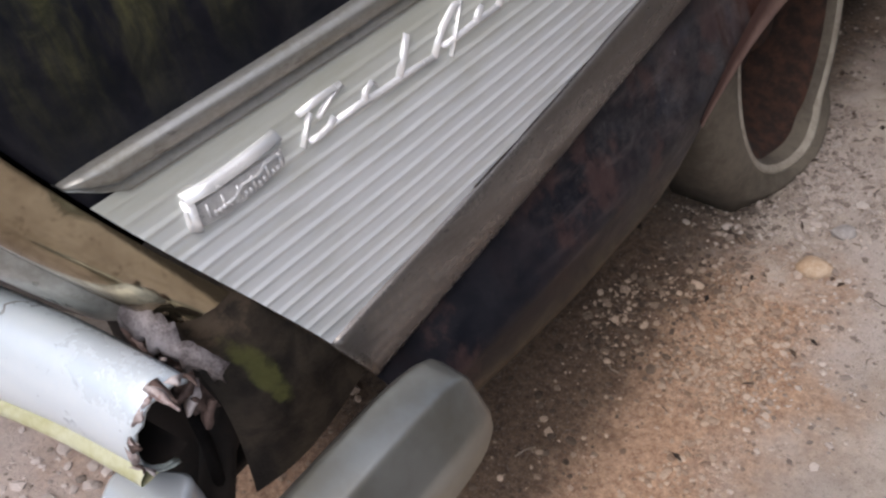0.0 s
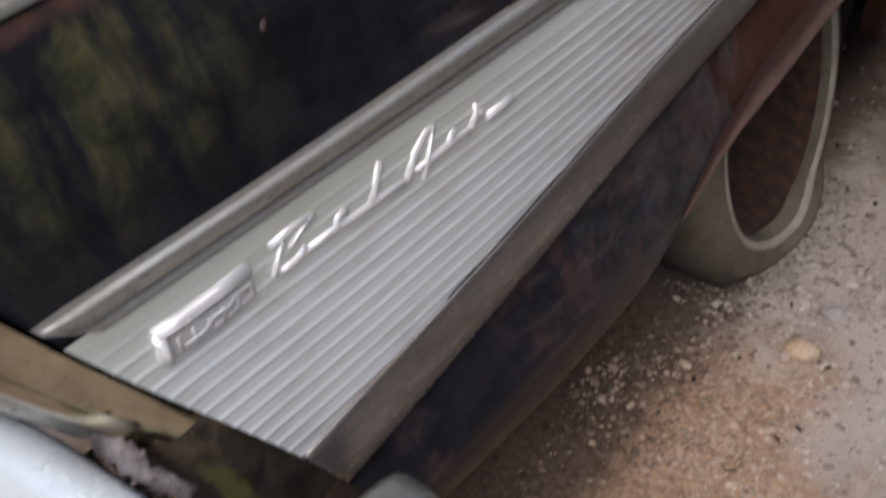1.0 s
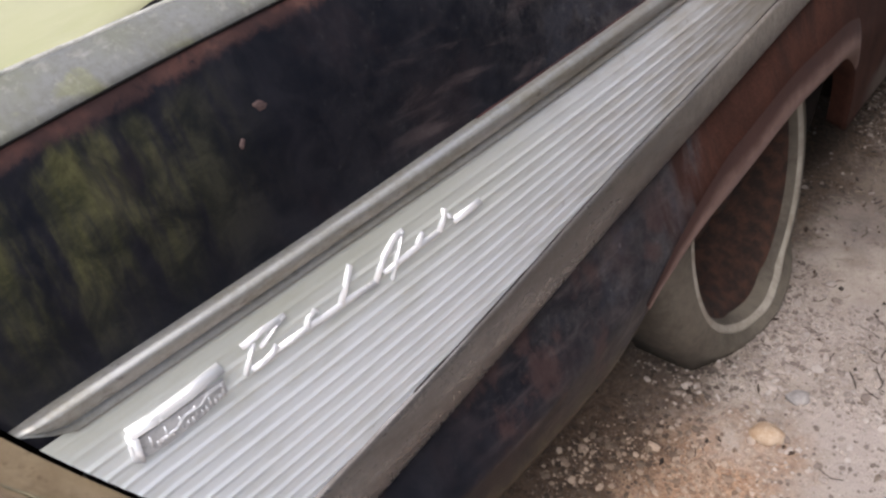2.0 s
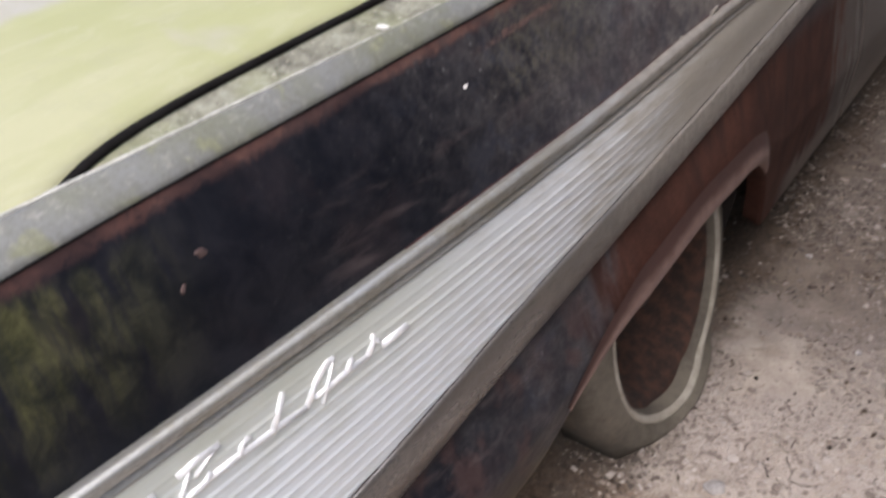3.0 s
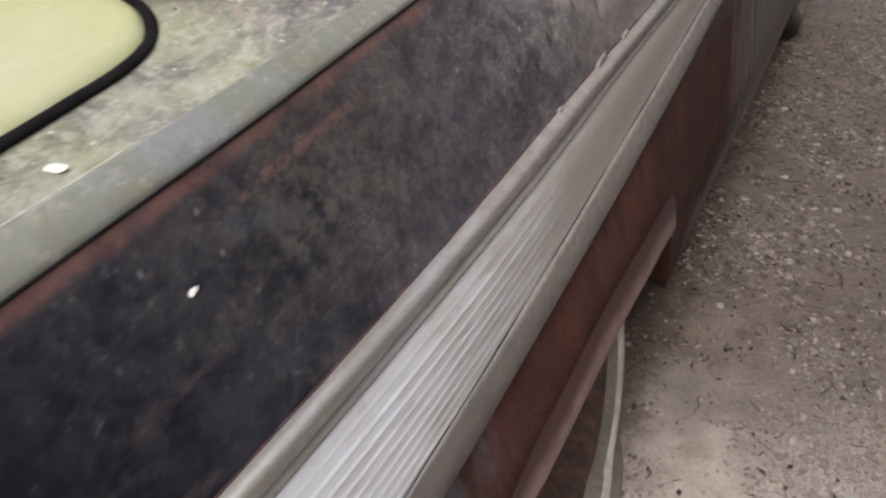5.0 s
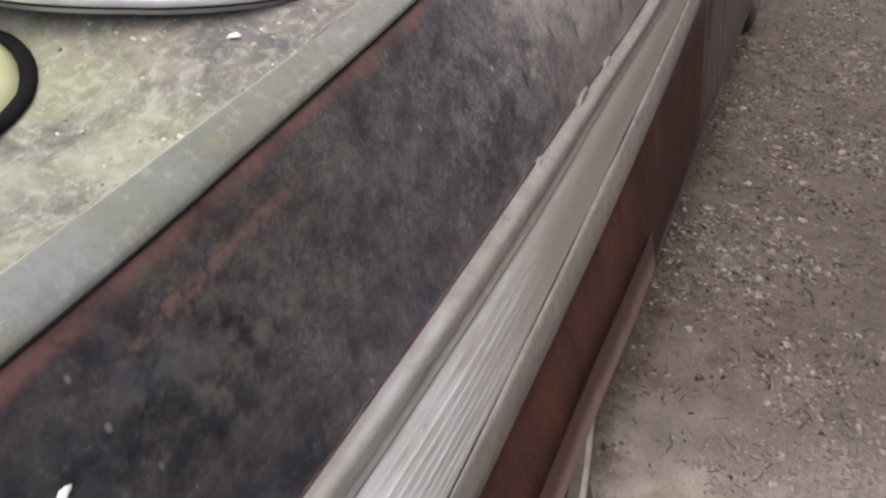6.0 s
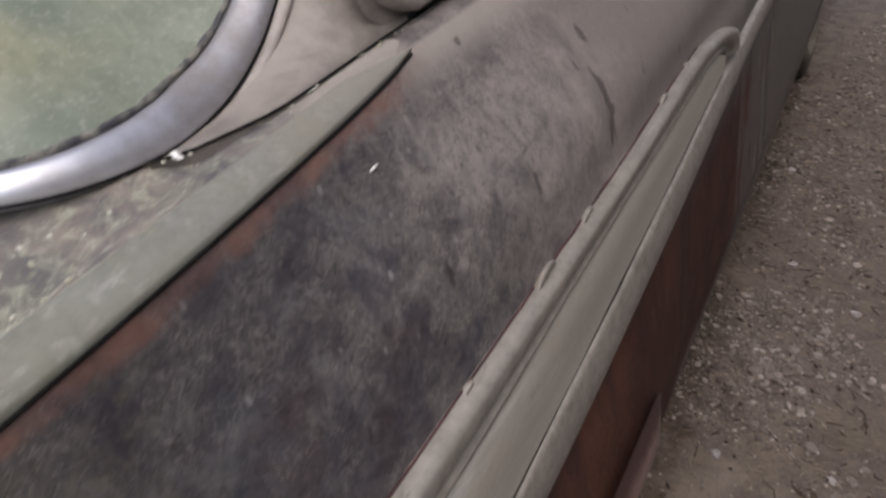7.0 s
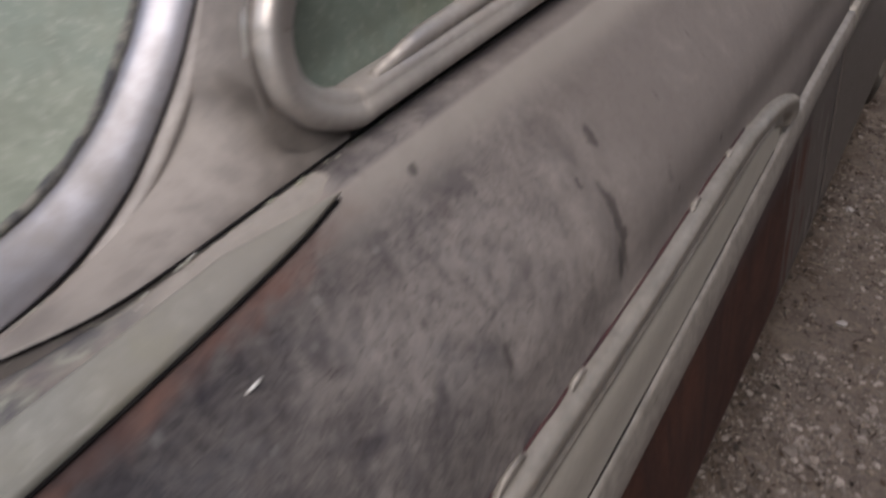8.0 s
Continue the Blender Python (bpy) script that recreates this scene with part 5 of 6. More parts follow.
# roof, closing the cabin
bm = bmesh.new()
rows = []
for y in steps(1.50, 3.6, 16):
    s = math.sin(math.pi * min(max((y - 1.2) / 2.6, 0.0), 1.0))
    row = []
    for x in steps(-0.66, 2 * MIDX + 0.66, 16):
        u = (x - MIDX) / 0.52
        row.append((x, y, 1.22 + 0.10 * s + 0.10 * (1 - u * u)))
    rows.append(row)
grid(bm, rows)
part("roof", bm, PILLAR, car, "dusty roof")
# bonnet, windscreen and nose, closing the body ahead
bm = bmesh.new()
rows = []
for y in steps(3.95, 5.0, 14):
    rows.append([(x, y, 0.945 + 0.07 * (1 - ((x - MIDX) / 0.71) ** 2) - 0.10 * max(0.0, y - 4.6) ** 2) for x in steps(-0.47, 2 * MIDX + 0.47, 18)])
grid(bm, rows)
part("bonnet", bm, PILLAR, car, "dusty taupe bonnet")
bm = bmesh.new()
rows = []
for x in steps(-0.47, 2 * MIDX + 0.47, 14):
    u = (x - MIDX) / 0.71
    top = Vector((MIDX + u * 0.51, 3.6, 1.275 + 0.10 * (1 - u * u)))
    low = Vector((x, 3.95, 0.955 + 0.06 * (1 - u * u)))
    rows.append([low.lerp(top, t) for t in steps(0, 1, 5)])
grid(bm, rows)
part("windscreen", bm, GLASS, car, "dull green-filmed windscreen")
bm = bmesh.new()
rows = []
for x in steps(-0.29, 2 * MIDX + 0.29, 20):
    k = 0.10 * (1 - ((x - MIDX) / 0.90) ** 4)
    rows.append([(x * 0.82 + MIDX * 0.18, 5.0, 0.93), (x, 4.99 + k, 0.80), (x, 5.0 + k, 0.45), (x, 4.97, 0.27)])
grid(bm, rows, [[(3.0, 0.2)] * 4 for _ in rows])
part("nose_panel", bm, PAINT, car, "dusty front panel")
bm = bmesh.new()
rows = []
for y in steps(1.62, 3.7, 12):
    rows.append([(2 * MIDX + 0.485, y, 0.95), (2 * MIDX + 0.57, y, 1.10), (2 * MIDX + 0.65, y, 1.26)])
grid(bm, rows)
part("far_side_glass", bm, GLASS, car, "murky green-filmed glass on the far side")

quarter_window = new("quarter_window")
quarter_window.parent = car
quarter_window.matrix_parent_inverse = car.matrix_world.inverted()
tagged(quarter_window, "side window in a rounded dusty chrome frame")
bm = bmesh.new()
full = [Vector((-0.474, y, 0.962)) for y in steps(3.4, 1.85, 12)] + frame_path
rows = []
for i, p in enumerate(full):
    a, b = full[max(i - 1, 0)], full[min(i + 1, len(full) - 1)]
    d = (b - a).normalized()
    side = d.cross(Vector((0.94, 0.0, 0.33))).normalized()
    face = Vector((0.94, 0.0, 0.33))
    rows.append([p + side * w + face * h for w, h in ((0.003, -0.012), (0.003, 0.001), (0.006, 0.0055), (0.010, 0.0068), (0.014, 0.0062), (0.0165, 0.0045), (0.0185, 0.0042), (0.0225, 0.0040), (0.0255, -0.001), (0.0265, -0.016))])
grid(bm, rows)
part("window_frame", bm, QFRAME, quarter_window, "rounded dusty chrome window frame")
bm = bmesh.new()
tube(bm, [(-0.489, 3.4, 0.988), (-0.489, 1.70, 0.988), (-0.487, 1.60, 0.985), (-0.484, 1.545, 0.980)], [0.0075, 0.0075, 0.007, 0.004], 8)
part("sill_strip", bm, QFRAME, quarter_window, "dusty bright sill strip")
bm = bmesh.new()
rows = []
for p in frame_path:
    e = p + Vector((-0.022, 0.02, 0.012))
    rows.append([e, Vector((-0.56 - 0.3 * (e.z - 0.96), 3.0, max(e.z, 0.99)))])
grid(bm, rows)
part("glass", bm, GLASS, quarter_window, "murky green-filmed side glass")

# ---- tail end: bezel, bumper, torn metal ----
def edge(z, out=0.0, back=0.0):
    y = smooth(REAR, z)[0]
    return Vector((side_x(y, z) + out, y - back, z))


bm = bmesh.new()
rows = []
for z in steps(0.86, 0.556, 26):
    e = edge(min(z, 0.845), 0.004, 0.004)
    e.z = z
    row = []
    for a in steps(0, math.pi * 1.05, 12):
        w = 0.050
        row.append(e + Vector((-1, 0, 0.0)) * w * (1 - math.cos(a)) + Vector((0.1, -1, -0.25)) * 0.048 * math.sin(a))
    row.append(e + Vector((-0.13, 0.03, 0)))
    rows.append(row)
grid(bm, rows)
part("tail_bezel", bm, CHROME_BROWN, car, "browned chrome fin-end bezel")
bm = bmesh.new()
rows = []
for z in steps(0.88, 0.535, 20):
    e = edge(min(z, 0.83)) + Vector((-0.070, -0.052, 0))
    e.z = z - 0.01
    rows.append([e + Vector((-0.060 * (1 - math.cos(a)), -0.034 * math.sin(a), 0)) for a in steps(-0.6, 3.0, 14)])
grid(bm, rows)
part("lamp_housing", bm, HOUSING, car, "grey-green tail lamp housing")

# plate below the bezel and torn edge of the lamp pocket
bm = bmesh.new()
rows = []
for t in steps(0, 1, 12):
    a = edge(0.556 - 0.165 * t) + Vector((-0.004, -0.002, 0))
    b = Vector((-0.405 + 0.06 * t, 0.190 + 0.015 * math.sin(t * 3) , 0.545 - 0.195 * t))
    rows.append([a + (b - a) * s + Vector((0.012, -0.012, 0)) * math.sin(s * 3.14) + Vector((0, 0, 0.006)) * noise.noise((a + b) * 9 + Vector((s, 0, 0))) for s in steps(0, 1, 9)])
grid(bm, rows, [[(s, t) for s in steps(0, 1, 9)] for t in steps(0, 1, 12)])
part("tail_plate", bm, PLATE, car, "grimy dark plate below the bezel with green algae")
bm = bmesh.new()
rnd = random.Random(3)
rows = []
for t in steps(0, 0.5, 14):
    c = Vector((-0.425 + 0.085 * t, 0.165 + 0.02 * t, 0.545 - 0.17 * t))
    j = Vector((rnd.uniform(-1, 1), rnd.uniform(-1, 1), rnd.uniform(-1, 1))) * 0.005
    c += Vector((0.008, 0.010, 0.0))
    rows.append([c + j, c + Vector((0.004, -0.004, 0.002)) - j * 0.6, c + Vector((0.010, 0.004, 0.0)) + j * 0.5, c + Vector((0.012, 0.014, -0.004))])
grid(bm, rows)
part("torn_edge", bm, TORN, car, "torn and rusted sheet-metal edge")

bm = bmesh.new()
rows = []
for k, t in enumerate(steps(0, 1, 22)):
    c = Vector((-0.412, 0.176, 0.560)).lerp(Vector((-0.338, 0.198, 0.518)), t) + Vector((0.006, -0.008, 0.008)) * math.sin(t * 3.1)
    up, down = 0.026 * (0.75 + 0.8 * noise.noise(Vector((k * 0.45, 3, 0)))) * (1 - 0.7 * t), 0.030 * (0.7 + 0.9 * noise.noise(Vector((k * 0.6, 8, 0)))) * (1 - 0.5 * t)
    wide = Vector((0.10, 0.45, 0.85))
    rows.append([c - wide * down + Vector((0, 0.006, 0)), c - wide * down * 0.4, c + Vector((0.002, -0.003, 0.002)), c + wide * up * 0.6, c + wide * up + Vector((0, 0.005, 0))])
grid(bm, rows)
ob = part("torn_sheet", bm, two_tone("mauve_grey_bare_metal", (0.075, 0.062, 0.063), (0.27, 0.245, 0.250), 55, 0.42, 0.35, bump=0.5), car, "crumpled mauve-grey strip of torn sheet metal")
mod = ob.modifiers.new("thickness", "SOLIDIFY")
mod.thickness, mod.offset = 0.0015, -1

bumper = new("bumper")
bumper.parent = car
bumper.matrix_parent_inverse = car.matrix_world.inverted()
tagged(bumper, "broken pitted chrome rear bumper")
BAR = [Vector((-0.347, 0.150, 0.502)), Vector((-0.45, 0.140, 0.494)), Vector((-0.56, 0.123, 0.483)), Vector((-0.75, 0.092, 0.473)), Vector((-1.17, 0.062, 0.468)), Vector((-1.80, 0.112, 0.478))]
bm = bmesh.new()
rows = []
path = fine_path(BAR, 8)
for i, p in enumerate(path):
    row = []
    for a in steps(math.radians(135), math.radians(-88), 18):
        r = 0.053 + 0.008 * min(1.0, (BAR[0].x - p.x) / 0.2)
        q = p + Vector((0, -math.cos(a) * 0.62, math.sin(a))) * r
        if i == 0:
            q.x += 0.004 * noise.noise(Vector((a * 6, 1, 2))) + 0.012 * math.sin(a)
        row.append(q)
    rows.append(row)
grid(bm, rows)
def bumper_material():
    """Pale chrome: the sky's reflection put into a blue-white colour, greenish lower down, with fine cracks in the
    plating.
    """
    n = Nodes("pitted_pale_chrome", 0.25, 0.6)
    z = n.split(n.xyz)[2]
    a, fine = n.noise(9, 5, 0.6, warp=0.4), n.noise(130, 5, 0.75)
    pale_mix = n.ramp(n.math("ADD", n.math("MULTIPLY", a, 0.75), n.math("MULTIPLY", fine, 0.25)), 0.22, 0.80)
    col = n.mix(pale_mix, (0.74, 0.84, 0.93), (0.86, 0.92, 0.95))
    low = n.ramp(n.math("ADD", z, n.math("MULTIPLY", n.math("SUBTRACT", a, 0.5), 0.05)), 0.475, 0.445)
    col = n.mix(n.math("MULTIPLY", low, 0.55), col, (0.70, 0.78, 0.64))
    split = n.math("ABSOLUTE", n.math("SUBTRACT", n.noise(7, 3, 0.55, warp=0.7), 0.5))
    crack = n.math("MULTIPLY", n.ramp(split, 0.006, 0.0015), n.ramp(n.noise(4, 2, 0.5), 0.50, 0.58))
    col = n.mix(n.math("MULTIPLY", crack, 0.8), col, (0.16, 0.13, 0.11))
    col = n.mix(n.math("MULTIPLY", n.ramp(n.noise(75, 4, 0.7), 0.66, 0.74), 0.3), col, (0.40, 0.38, 0.35))
    n.bump(n.math("SUBTRACT", n.math("MULTIPLY", fine, 0.3), crack), 0.12, 0.001)
    return n.done(col, n.lerp(pale_mix, 0.20, 0.42), n.lerp(pale_mix, 0.30, 0.08))


BUMPER_CHROME = bumper_material()
ob = part("bumper_bar", bm, BUMPER_CHROME, bumper, "pale pitted chrome bar with a broken end")
mod = ob.modifiers.new("thickness", "SOLIDIFY")
mod.thickness, mod.offset = 0.004, -1
# near-black lining for the bar's inner shade, and peeling shreds round its broken end
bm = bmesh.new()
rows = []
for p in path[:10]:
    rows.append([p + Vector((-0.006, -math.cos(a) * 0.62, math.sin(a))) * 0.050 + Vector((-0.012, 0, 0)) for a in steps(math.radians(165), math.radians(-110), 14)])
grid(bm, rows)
part("bar_shade_lining", bm, DARK, bumper, "near-black lining painted for the shade inside the bar")
rnd = random.Random(17)
for i in range(11):
    a = math.radians(130 - 17 * i + rnd.uniform(-14, 14))
    r0 = 0.054
    c = path[0] + Vector((0.012 * math.sin(a) - 0.002, -math.cos(a) * r0 * 0.62, math.sin(a) * r0))
    out = Vector((0, -math.cos(a), math.sin(a)))
    along = Vector((1, 0, 0)) + out * rnd.uniform(-0.6, 0.05)
    wide = Vector((0, math.sin(a), math.cos(a)))
    l, w = rnd.uniform(0.003, 0.013) + (0.012 if i in (2, 3) else 0.0), rnd.uniform(0.003, 0.012)
    bm = bmesh.new()
    rows = []
    for t in steps(-0.35, 1.0, 5):
        k = w * (1 - 0.75 * max(t, 0.0)) * rnd.uniform(0.7, 1.2)
        m = c + along * l * t + out * 0.0012 * math.sin(t * 4 + i)
        rows.append([m - wide * k, m + out * 0.0015, m + wide * k, m - out * 0.0012])
    vs = grid(bm, rows, closed=True)
    bm.faces.new(vs[0])
    bm.faces.new(vs[-1][::-1])
    part("torn_shred", bm, PEELING if i % 3 else TORN, bumper)
for i in range(9):
    t = i / 8
    c = Vector((-0.392 + 0.040 * t, 0.172 + 0.010 * t, 0.540 - 0.065 * t))
    bm = bmesh.new()
    d = Vector((rnd.uniform(-1, 1), rnd.uniform(-0.6, 0.4), rnd.uniform(-1, 0.6))).normalized()
    e = d.cross(Vector((0.3, -0.8, 0.5))).normalized()
    l, w = rnd.uniform(0.008, 0.015), rnd.uniform(0.004, 0.009)
    rows = []
    for s in steps(-1, 1, 5):
        m = c + d * l * s + e * 0.0015 * math.sin(s * 3 + i)
        k = w * (1 - 0.6 * abs(s)) * rnd.uniform(0.7, 1.2)
        rows.append([m - e * k, m + Vector((0.001, -0.002, 0.001)), m + e * k, m + Vector((0, 0.002, 0))])
    vs = grid(bm, rows, closed=True)
    bm.faces.new(vs[0])
    bm.faces.new(vs[-1][::-1])
    part("torn_shred", bm, PEELING if i % 4 == 2 else TORN, car)

# lower flange of the bar, the ground's reflection painted on in yellow
bm = bmesh.new()
rows = []
for p in path:
    r = 0.058 + 0.008 * min(1.0, (BAR[0].x - p.x) / 0.2)
    edge_y, edge_z = -math.cos(math.radians(-42)) * 0.62 * r, math.sin(math.radians(-42)) * r
    rows.append([p + Vector((-0.014, edge_y - dy, edge_z - dz)) for dy, dz in ((-0.004, -0.003), (0.002, 0.002), (0.006, 0.006), (0.008, 0.010), (0.0075, 0.013), (0.000, 0.014), (-0.012, 0.013))])
grid(bm, rows)
part("bumper_flange", bm, two_tone("ground_reflection_yellow", (0.50, 0.49, 0.26), (0.68, 0.68, 0.50), 14, 0.5, 0.2), bumper, "lower flange of the bumper, coloured yellow for the reflected ground")

# the end piece that wraps round the corner
bm = bmesh.new()
rows = []
for y, s in ((-0.10, 1.0), (0.0, 1.0), (0.10, 1.0), (0.18, 1.0), (0.24, 1.0), (0.285, 0.985), (0.312, 0.955), (0.332, 0.90), (0.346, 0.81), (0.355, 0.66), (0.360, 0.42), (0.362, 0.05)):
    row = []
    for k, (ox, oz) in enumerate(((-0.040, 0.060), (-0.030, 0.074), (-0.027, 0.0765), (-0.022, 0.0775), (0.006, 0.0765), (0.010, 0.0755), (0.0135, 0.0725), (0.0365, 0.034), (0.039, 0.029), (0.0405, 0.023), (0.044, -0.005), (0.040, -0.030), (0.028, -0.062), (0.008, -0.080), (-0.02, -0.084))):
        row.append((-0.238 + ox * (0.4 + 0.6 * s) - 0.30 * max(0, 0.06 - y), y, 0.375 + oz * s))
    rows.append(row)
grid(bm, rows)
ob = part("bumper_end", bm, DULL_CHROME, bumper, "dull grey chrome wraparound end")
mod = ob.modifiers.new("thickness", "SOLIDIFY")
mod.thickness, mod.offset = 0.003, -1
# lower guard pod
bm = bmesh.new()
rows = []
for t in [0.0, 0.02, 0.05] + steps(0.15, 1, 7):
    c = Vector((-0.380, 0.116, 0.412)) + Vector((0.03, -0.02, -0.17)) * t
    r = 0.037 + 0.016 * t - (0.006 if t == 0 else 0.0) - (0.0015 if 0 < t < 0.06 else 0.0)
    sq = lambda v: math.copysign(abs(v) ** 0.35, v)
    ring = [2 * math.pi * (k + 0.5) / 32 for k in range(32)]
    rows.append([c + Matrix.Rotation(0.55, 3, "Z") @ Vector((sq(math.cos(a)) * r, sq(math.sin(a)) * r * 0.8, 0)) for a in ring])
vs = grid(bm, rows, closed=True)
bm.faces.new(vs[0])
part("bumper_guard", bm, dull_metal("guard_chrome", (0.74, 0.80, 0.86), (0.58, 0.60, 0.60), 6, 0.18, (0.50, 0.95), 0.45, relief=0.03), bumper, "blue-grey chrome guard")
# two near-black sheets added as the shade behind and below the bar
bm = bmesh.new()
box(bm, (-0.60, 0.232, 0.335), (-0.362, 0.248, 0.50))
part("shade_backing", bm, DARK, car, "added near-black panel in place of shade behind the bumper")
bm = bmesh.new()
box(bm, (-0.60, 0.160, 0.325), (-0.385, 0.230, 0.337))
part("shade_pan", bm, DARK, car, "added near-black pan in place of shade below the bumper bar", bevel=0.003)
bm = bmesh.new()
tube(bm, [(-0.40, 0.19, 0.46), (-0.385, 0.185, 0.40), (-0.372, 0.175, 0.33), (-0.365, 0.16, 0.26)], 0.006, 8)
part("cable", bm, BLACK, bumper, "black hanging cable")
bm = bmesh.new()
tube(bm, [(-0.42, 0.30, 0.42), (-0.40, 0.20, 0.36), (-0.34, 0.12, 0.30), (-0.28, 0.05, 0.27)], 0.018, 8)
part("bracket", bm, DARK, bumper, "dark rusty bumper bracket")

# ---- loose bits ----
build_stone(-0.073, 1.10, 0.028, 0.55, PALE_STONE, "rounded pale orange stone half sunk in the dirt", 11, 20)
build_stone(-0.060, 1.210, 0.021, 0.45, GREY_STONE, "flat angular grey stone on the dirt", 12, 50)
for k, (x, y, r) in enumerate(((-0.169, 2.675, 0.013), (-0.086, 2.875, 0.012), (-0.135, 2.130, 0.012), (-0.065, 2.386, 0.011), (0.058, 2.140, 0.010), (0.067, 2.699, 0.013),
                               (0.041, 1.758, 0.008), (0.066, 1.756, 0.009), (0.174, 1.651, 0.010), (-0.020, 3.158, 0.012), (-0.153, 3.451, 0.014))):
    build_stone(x, y, r, 0.5, GREY_STONE if k % 3 else BROWN_STONE, "small pale angular stone lying on the brown dirt" if k % 3 else "small brown angular stone lying on the dirt", 30 + k, 37 * k)


def build_litter():
    """Twigs and bits of dry leaf, joined into one mesh."""
    rnd = random.Random(21)
    bm = bmesh.new()
    for i in range(4800):
        x, y = rnd.uniform(-0.30, 0.55), rnd.uniform(0.5, 4.4)
        thick = 0.10 if y < 1.3 else 0.45 if y < 1.9 else 1.0
        if rnd.random() > thick * min(1.0, max(0.15, 0.75 + 1.4 * noise.noise(Vector((x * 5, y * 5, 3.0))))):
            continue
        a = rnd.uniform(0, math.pi)
        z = ground_height(x, y) + 0.003
        if i % 3:
            l = 0.004 + 0.020 * rnd.random() ** 2
            bend = rnd.uniform(-0.4, 0.4)
            p = [(x + math.cos(a + bend * t) * l * t, y + math.sin(a + bend * t) * l * t, z + 0.002 * rnd.random()) for t in (-1, 0, 1)]
            tube(bm, p, rnd.uniform(0.0006, 0.0013), 4)
        else:
            l, w = 0.003 + 0.010 * rnd.random() ** 2, rnd.uniform(0.002, 0.006)
            d, s = Vector((math.cos(a), math.sin(a), 0)), Vector((-math.sin(a), math.cos(a), 0))
            c = Vector((x, y, z))
            up = [Vector((0, 0, rnd.uniform(0, 0.005))) for _ in range(4)]
            q = [c - d * l, c + s * w + up[0], c + d * l + up[1], c - s * w + up[2]]
            top = [bm.verts.new(v + Vector((0, 0, 0.0008))) for v in q]
            low = [bm.verts.new(v) for v in q]
            bm.faces.new(top)
            for k in range(4):
                bm.faces.new((low[k], low[(k + 1) % 4], top[(k + 1) % 4], top[k]))
    n = Nodes("dry_leaf_bits", 0.9)
    pick = n.tree.nodes.new("ShaderNodeNewGeometry").outputs["Random Per Island"]
    col = n.mix(n.ramp(pick, 0.1, 0.7), (0.022, 0.015, 0.011), (0.085, 0.055, 0.036))
    col = n.mix(n.ramp(pick, 0.70, 0.76), col, (0.30, 0.245, 0.195))
    n.bump(n.noise(400, 3), 0.3, 0.0006)
    ob = part("leaf_litter", bm, n.done(n.mix(n.math("MULTIPLY", n.noise(60, 4), 0.4), col, (0.05, 0.036, 0.026))))
    tagged(ob, "dry twigs and leaf bits on the dirt", "leaf litter", kind="stuff")


build_litter()


def flake(name, label, p, size, material, up, seed, category, group="", parent=None, thick=0.35):
    """A small angular flake lying on a surface."""
    rnd = random.Random(seed)
    bm = bmesh.new()
    bmesh.ops.create_icosphere(bm, subdivisions=2, radius=1.0)
    for v in bm.verts:
        k = 1 + 0.5 * noise.noise(v.co * 1.4 + Vector((seed * 3.1, 0, 0))) + 0.35 * noise.noise(v.co * 3.3 + Vector((0, seed * 2.3, 0)))
        v.co = Vector((v.co.x * size * k, v.co.y * size * 0.55 * k, max(v.co.z, -0.3) * size * thick * k))
    q = Vector(up).normalized().to_track_quat("Z", "Y").to_matrix().to_4x4()
    m = Matrix.Translation(p) @ q @ pose(0, 0, 0, 0, 0, rnd.uniform(0, 180))
    bm.transform(m)
    ob = part(name, bm, material, parent, label if parent else "", smooth_faces=bool(parent))
    if not parent:
        tagged(ob, label, category, group)


FLAKES = "white crumbs lying on the car"
flake("plaster_crumb", "chalky white crumb lying on the crusted deck", (-0.573, 0.884, deck_z(-0.573, 0.884) + 0.002), 0.0095, CHALK, (0, 0, 1), 1, "crumb", FLAKES)
flake("plaster_crumb", "chalky white crumb at the corner of the rear window", (-0.506, 1.288, 0.9378), 0.0048, CHALK, (0, 0, 1), 2, "crumb", FLAKES)
flake("plaster_crumb", "small white crumb on the crusted deck", (-0.545, 1.178, deck_z(-0.545, 1.178) + 0.002), 0.006, CHALK, (0, 0, 1), 3, "crumb", FLAKES)
bm = bmesh.new()
p = Vector((side_x(1.364, 0.919) + 0.0008, 1.364, 0.919))
tube(bm, [p + Vector((0.0002, -0.0042, -0.0003)), p + Vector((0.0004, 0, 0)), p + Vector((0.0001, 0.0042, 0.0003))], [0.0008, 0.0011, 0.0008], 5)
tagged(part("plaster_splinter", bm, CHALK), "thin white splinter lying on the dark quarter panel", "splinter")
for y, z, s, k in ((0.842, 0.846, 0.0042, 14),):
    flake("plaster_crumb", "white crumb stuck to the dark quarter panel", (side_x(y, z) + 0.001, y, z), s, CHALK, (0.8, 0, 0.6), k, "crumb", FLAKES)
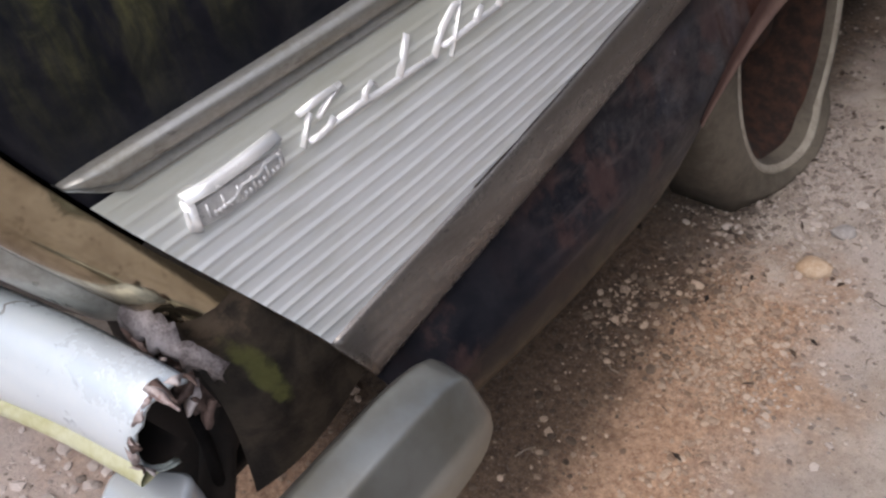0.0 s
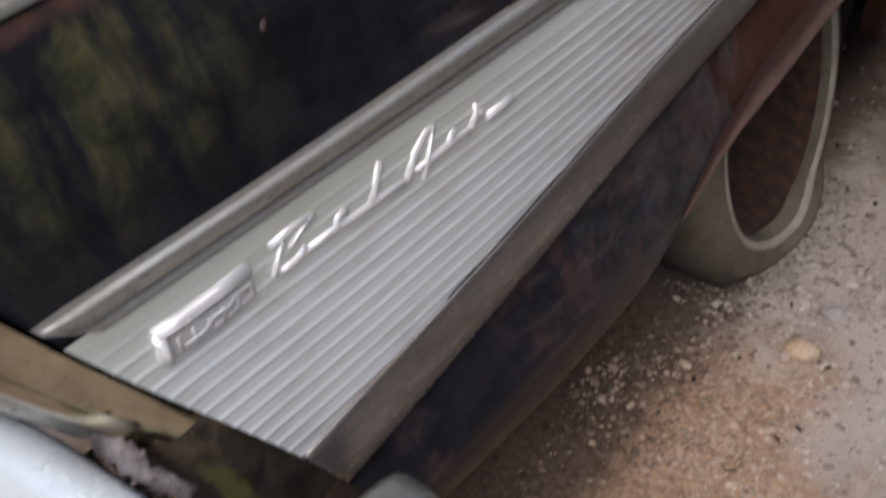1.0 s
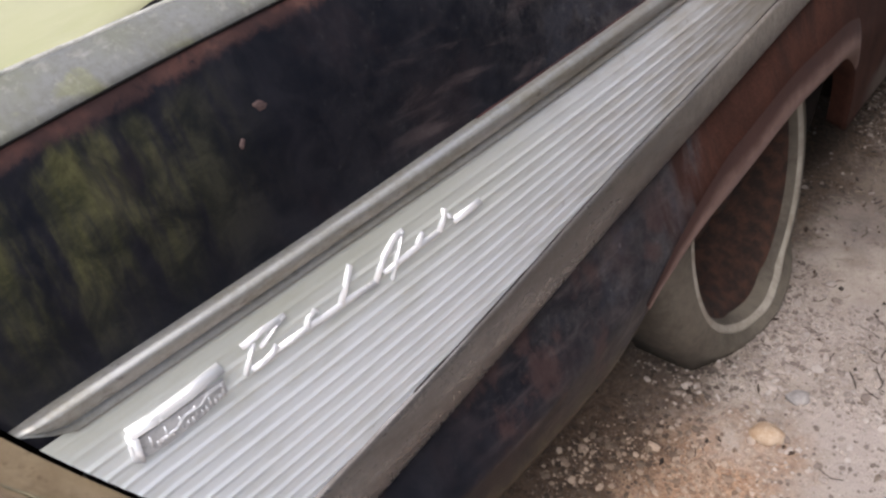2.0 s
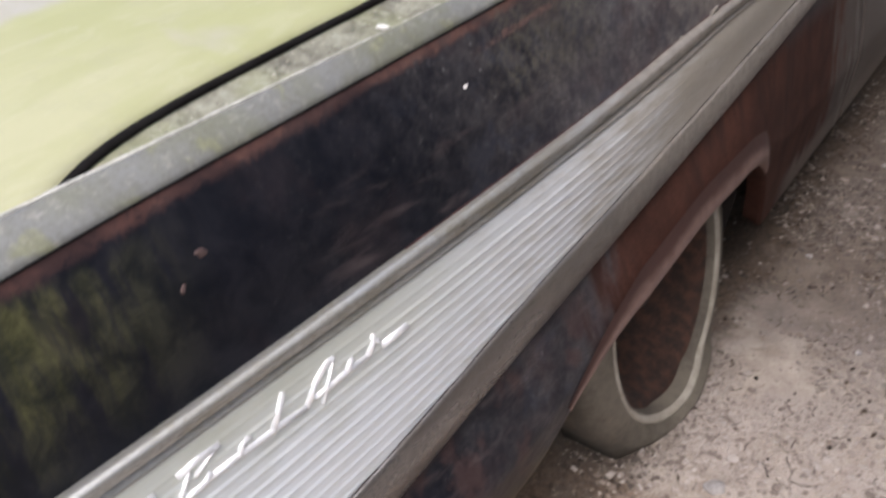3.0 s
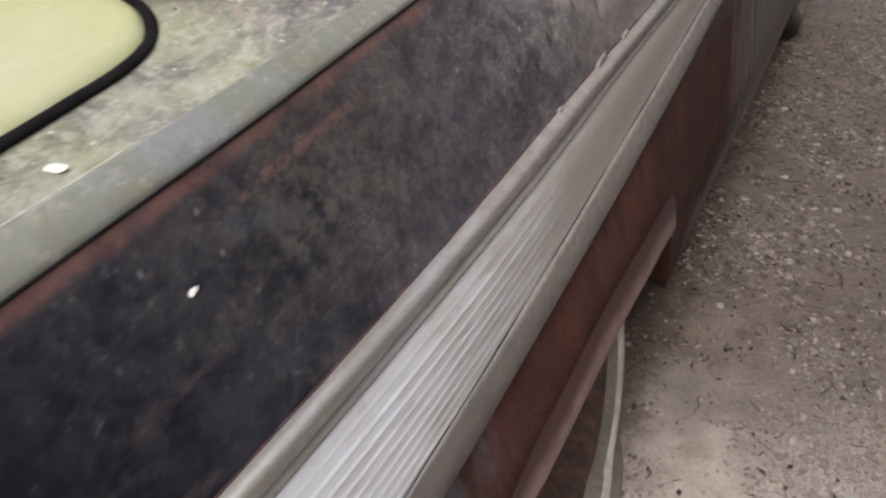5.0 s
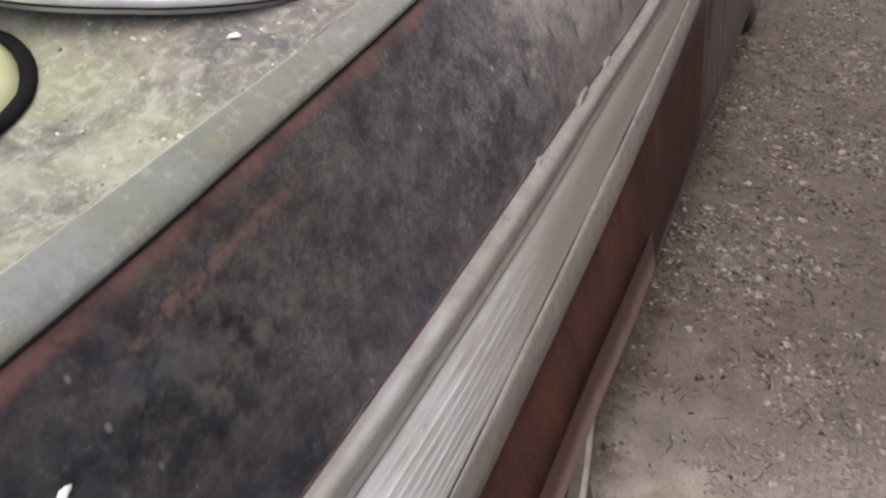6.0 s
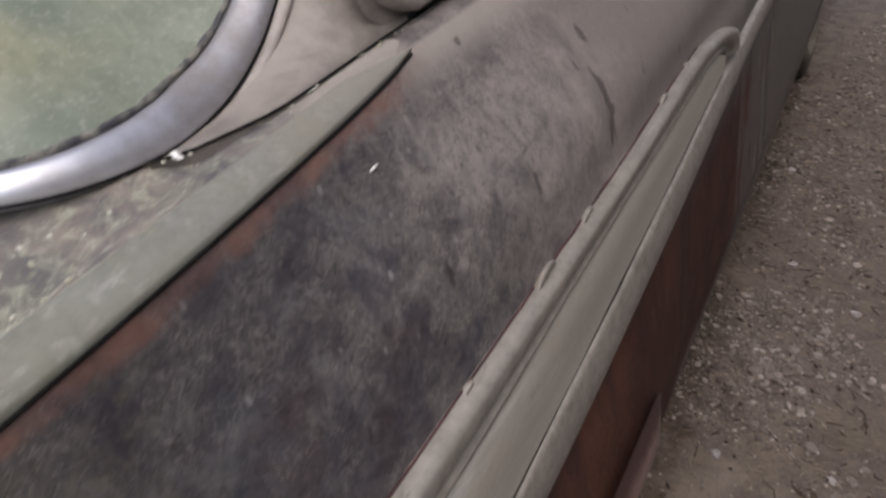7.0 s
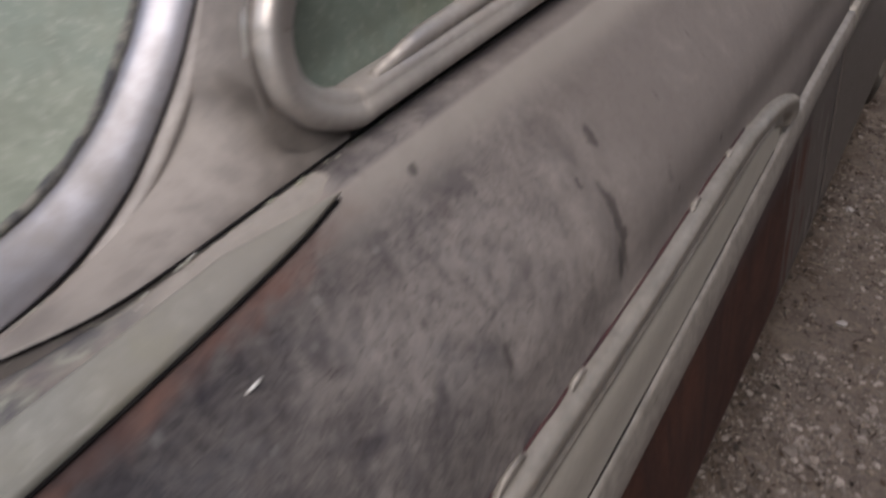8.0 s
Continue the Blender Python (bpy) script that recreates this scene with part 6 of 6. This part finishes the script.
def build_crust():
    """Small grains of lichen and dirt on the deck, joined into one mesh."""
    rng = np.random.default_rng(31)
    ball, faces = icosphere()
    verts, polys, base = [], [], 0
    for i in range(2480):
        if i < 2400:
            y = rng.uniform(0.38, 1.30)
            edge_x = smooth(CREST, y)[0] - 0.010
            inner = smooth(LID_X, y)[0] + 0.012 if y < 1.06 else -0.66
            x = edge_x + (inner - edge_x) * rng.random() ** (1.6 if i % 2 else 1.0)
            z = deck_z(x, y) if x < edge_x - 0.025 else None
            if z is None:
                t = (edge_x + 0.002 - x) / 0.027
                z = (smooth(CREST, y)[1] - 0.002) * (1 - t) + deck_z(edge_x - 0.025, y) * t
            if noise.noise(Vector((x * 24, y * 24, 2))) < rng.uniform(-0.35, 0.55):
                continue
        else:
            y = 1.28 + 0.34 * rng.random() ** 1.4
            x, z = smooth(FOOT, y)
            x, z = x + rng.normal(0.003, 0.002), z - 0.0002
        r = (0.0006 + 0.0026 * rng.random() ** 3) * (0.75 if i < 2400 else 0.6)
        s = r * rng.uniform(0.6, 1.5, 3) * np.array([1, 1, 0.6])
        v = ball * (1 + rng.uniform(-0.25, 0.25, (len(ball), 1))) * s
        a = rng.uniform(0, 6.28)
        v = v @ np.array([[math.cos(a), math.sin(a), 0], [-math.sin(a), math.cos(a), 0], [0, 0, 1]])
        verts.append(v + (x, y, z))
        polys.append(faces + base)
        base += len(ball)
    me = bpy.data.meshes.new("lichen_crust")
    me.from_pydata(np.concatenate(verts).tolist(), [], np.concatenate(polys).tolist())
    n = Nodes("lichen_grain", 0.9)
    pick = n.tree.nodes.new("ShaderNodeNewGeometry").outputs["Random Per Island"]
    col = n.mix(n.ramp(pick, 0.0, 0.6), (0.09, 0.08, 0.065), (0.34, 0.33, 0.25))
    me.materials.append(n.done(n.mix(n.ramp(pick, 0.62, 0.95), col, (0.50, 0.485, 0.42))))
    ob = new("lichen_crust", me)
    ob.parent = car
    ob.matrix_parent_inverse = car.matrix_world.inverted()
    tagged(ob, "pale and dark grains of lichen on the deck", kind="stuff")


build_crust()
RUST_SPOT = two_tone("orange_rust", (0.075, 0.045, 0.042), (0.13, 0.088, 0.080), 60, 0.9, bump=0.5)
for y, z, s, k in ((0.453, 0.812, 0.0075, 6), (0.424, 0.792, 0.0048, 7), (0.700, 0.470, 0.006, 8)):
    flake("rust_blister", "orange rust blister", (side_x(y, z) + 0.0002, y, z), s, RUST_SPOT, (0.93, 0, 0.35), k, "", parent=car, thick=0.10)
for y, s, k in ((1.481, 0.0125, 1), (1.573, 0.0080, 2), (1.817, 0.0080, 3), (1.35, 0.004, 4), (1.92, 0.005, 5)):
    z = smooth(UP_T, y)[1]
    bm = bmesh.new()
    rnd = random.Random(k)
    base = Vector(on_side(y, z, 0.004))
    rows = []
    for t in steps(-1, 1, 6):
        c = base + Vector((0, t * s * 1.6, 0))
        h = s * (1 - t * t) * rnd.uniform(0.7, 1.2) + 0.001
        rows.append([c, c + Vector((0.002, 0, h * 0.6)), c + Vector((-0.001 + rnd.uniform(-0.001, 0.002), 0.001, h)), c + Vector((-0.004, 0, h * 0.5)), c + Vector((-0.005, 0, -0.002))])
    grid(bm, rows)
    part("moulding_clip", bm, TRIM, car, "bent bright clip above the moulding")

# ---- unseen walls added to cut the light, beside and behind the camera ----
BOARD = two_tone("dark_shade_boards", (0.08, 0.066, 0.055), (0.15, 0.125, 0.10), 5, 0.9, bump=0.5)
for name, lo, hi, label in (
    ("shade_wall_east", (0.95, 0.2, -0.1), (1.05, 6.0, 3.0), "unseen dark board wall added to cut light beside the car"),
    ("shade_wall_south", (-6.6, -7.1, -0.1), (4.1, -7.0, 2.10), "unseen dark board wall added to cut light behind the car"),
):
    bm = bmesh.new()
    box(bm, lo, hi)
    ob = part(name, bm, BOARD, smooth_faces=False)
    tagged(ob, label, "wall", kind="structure")
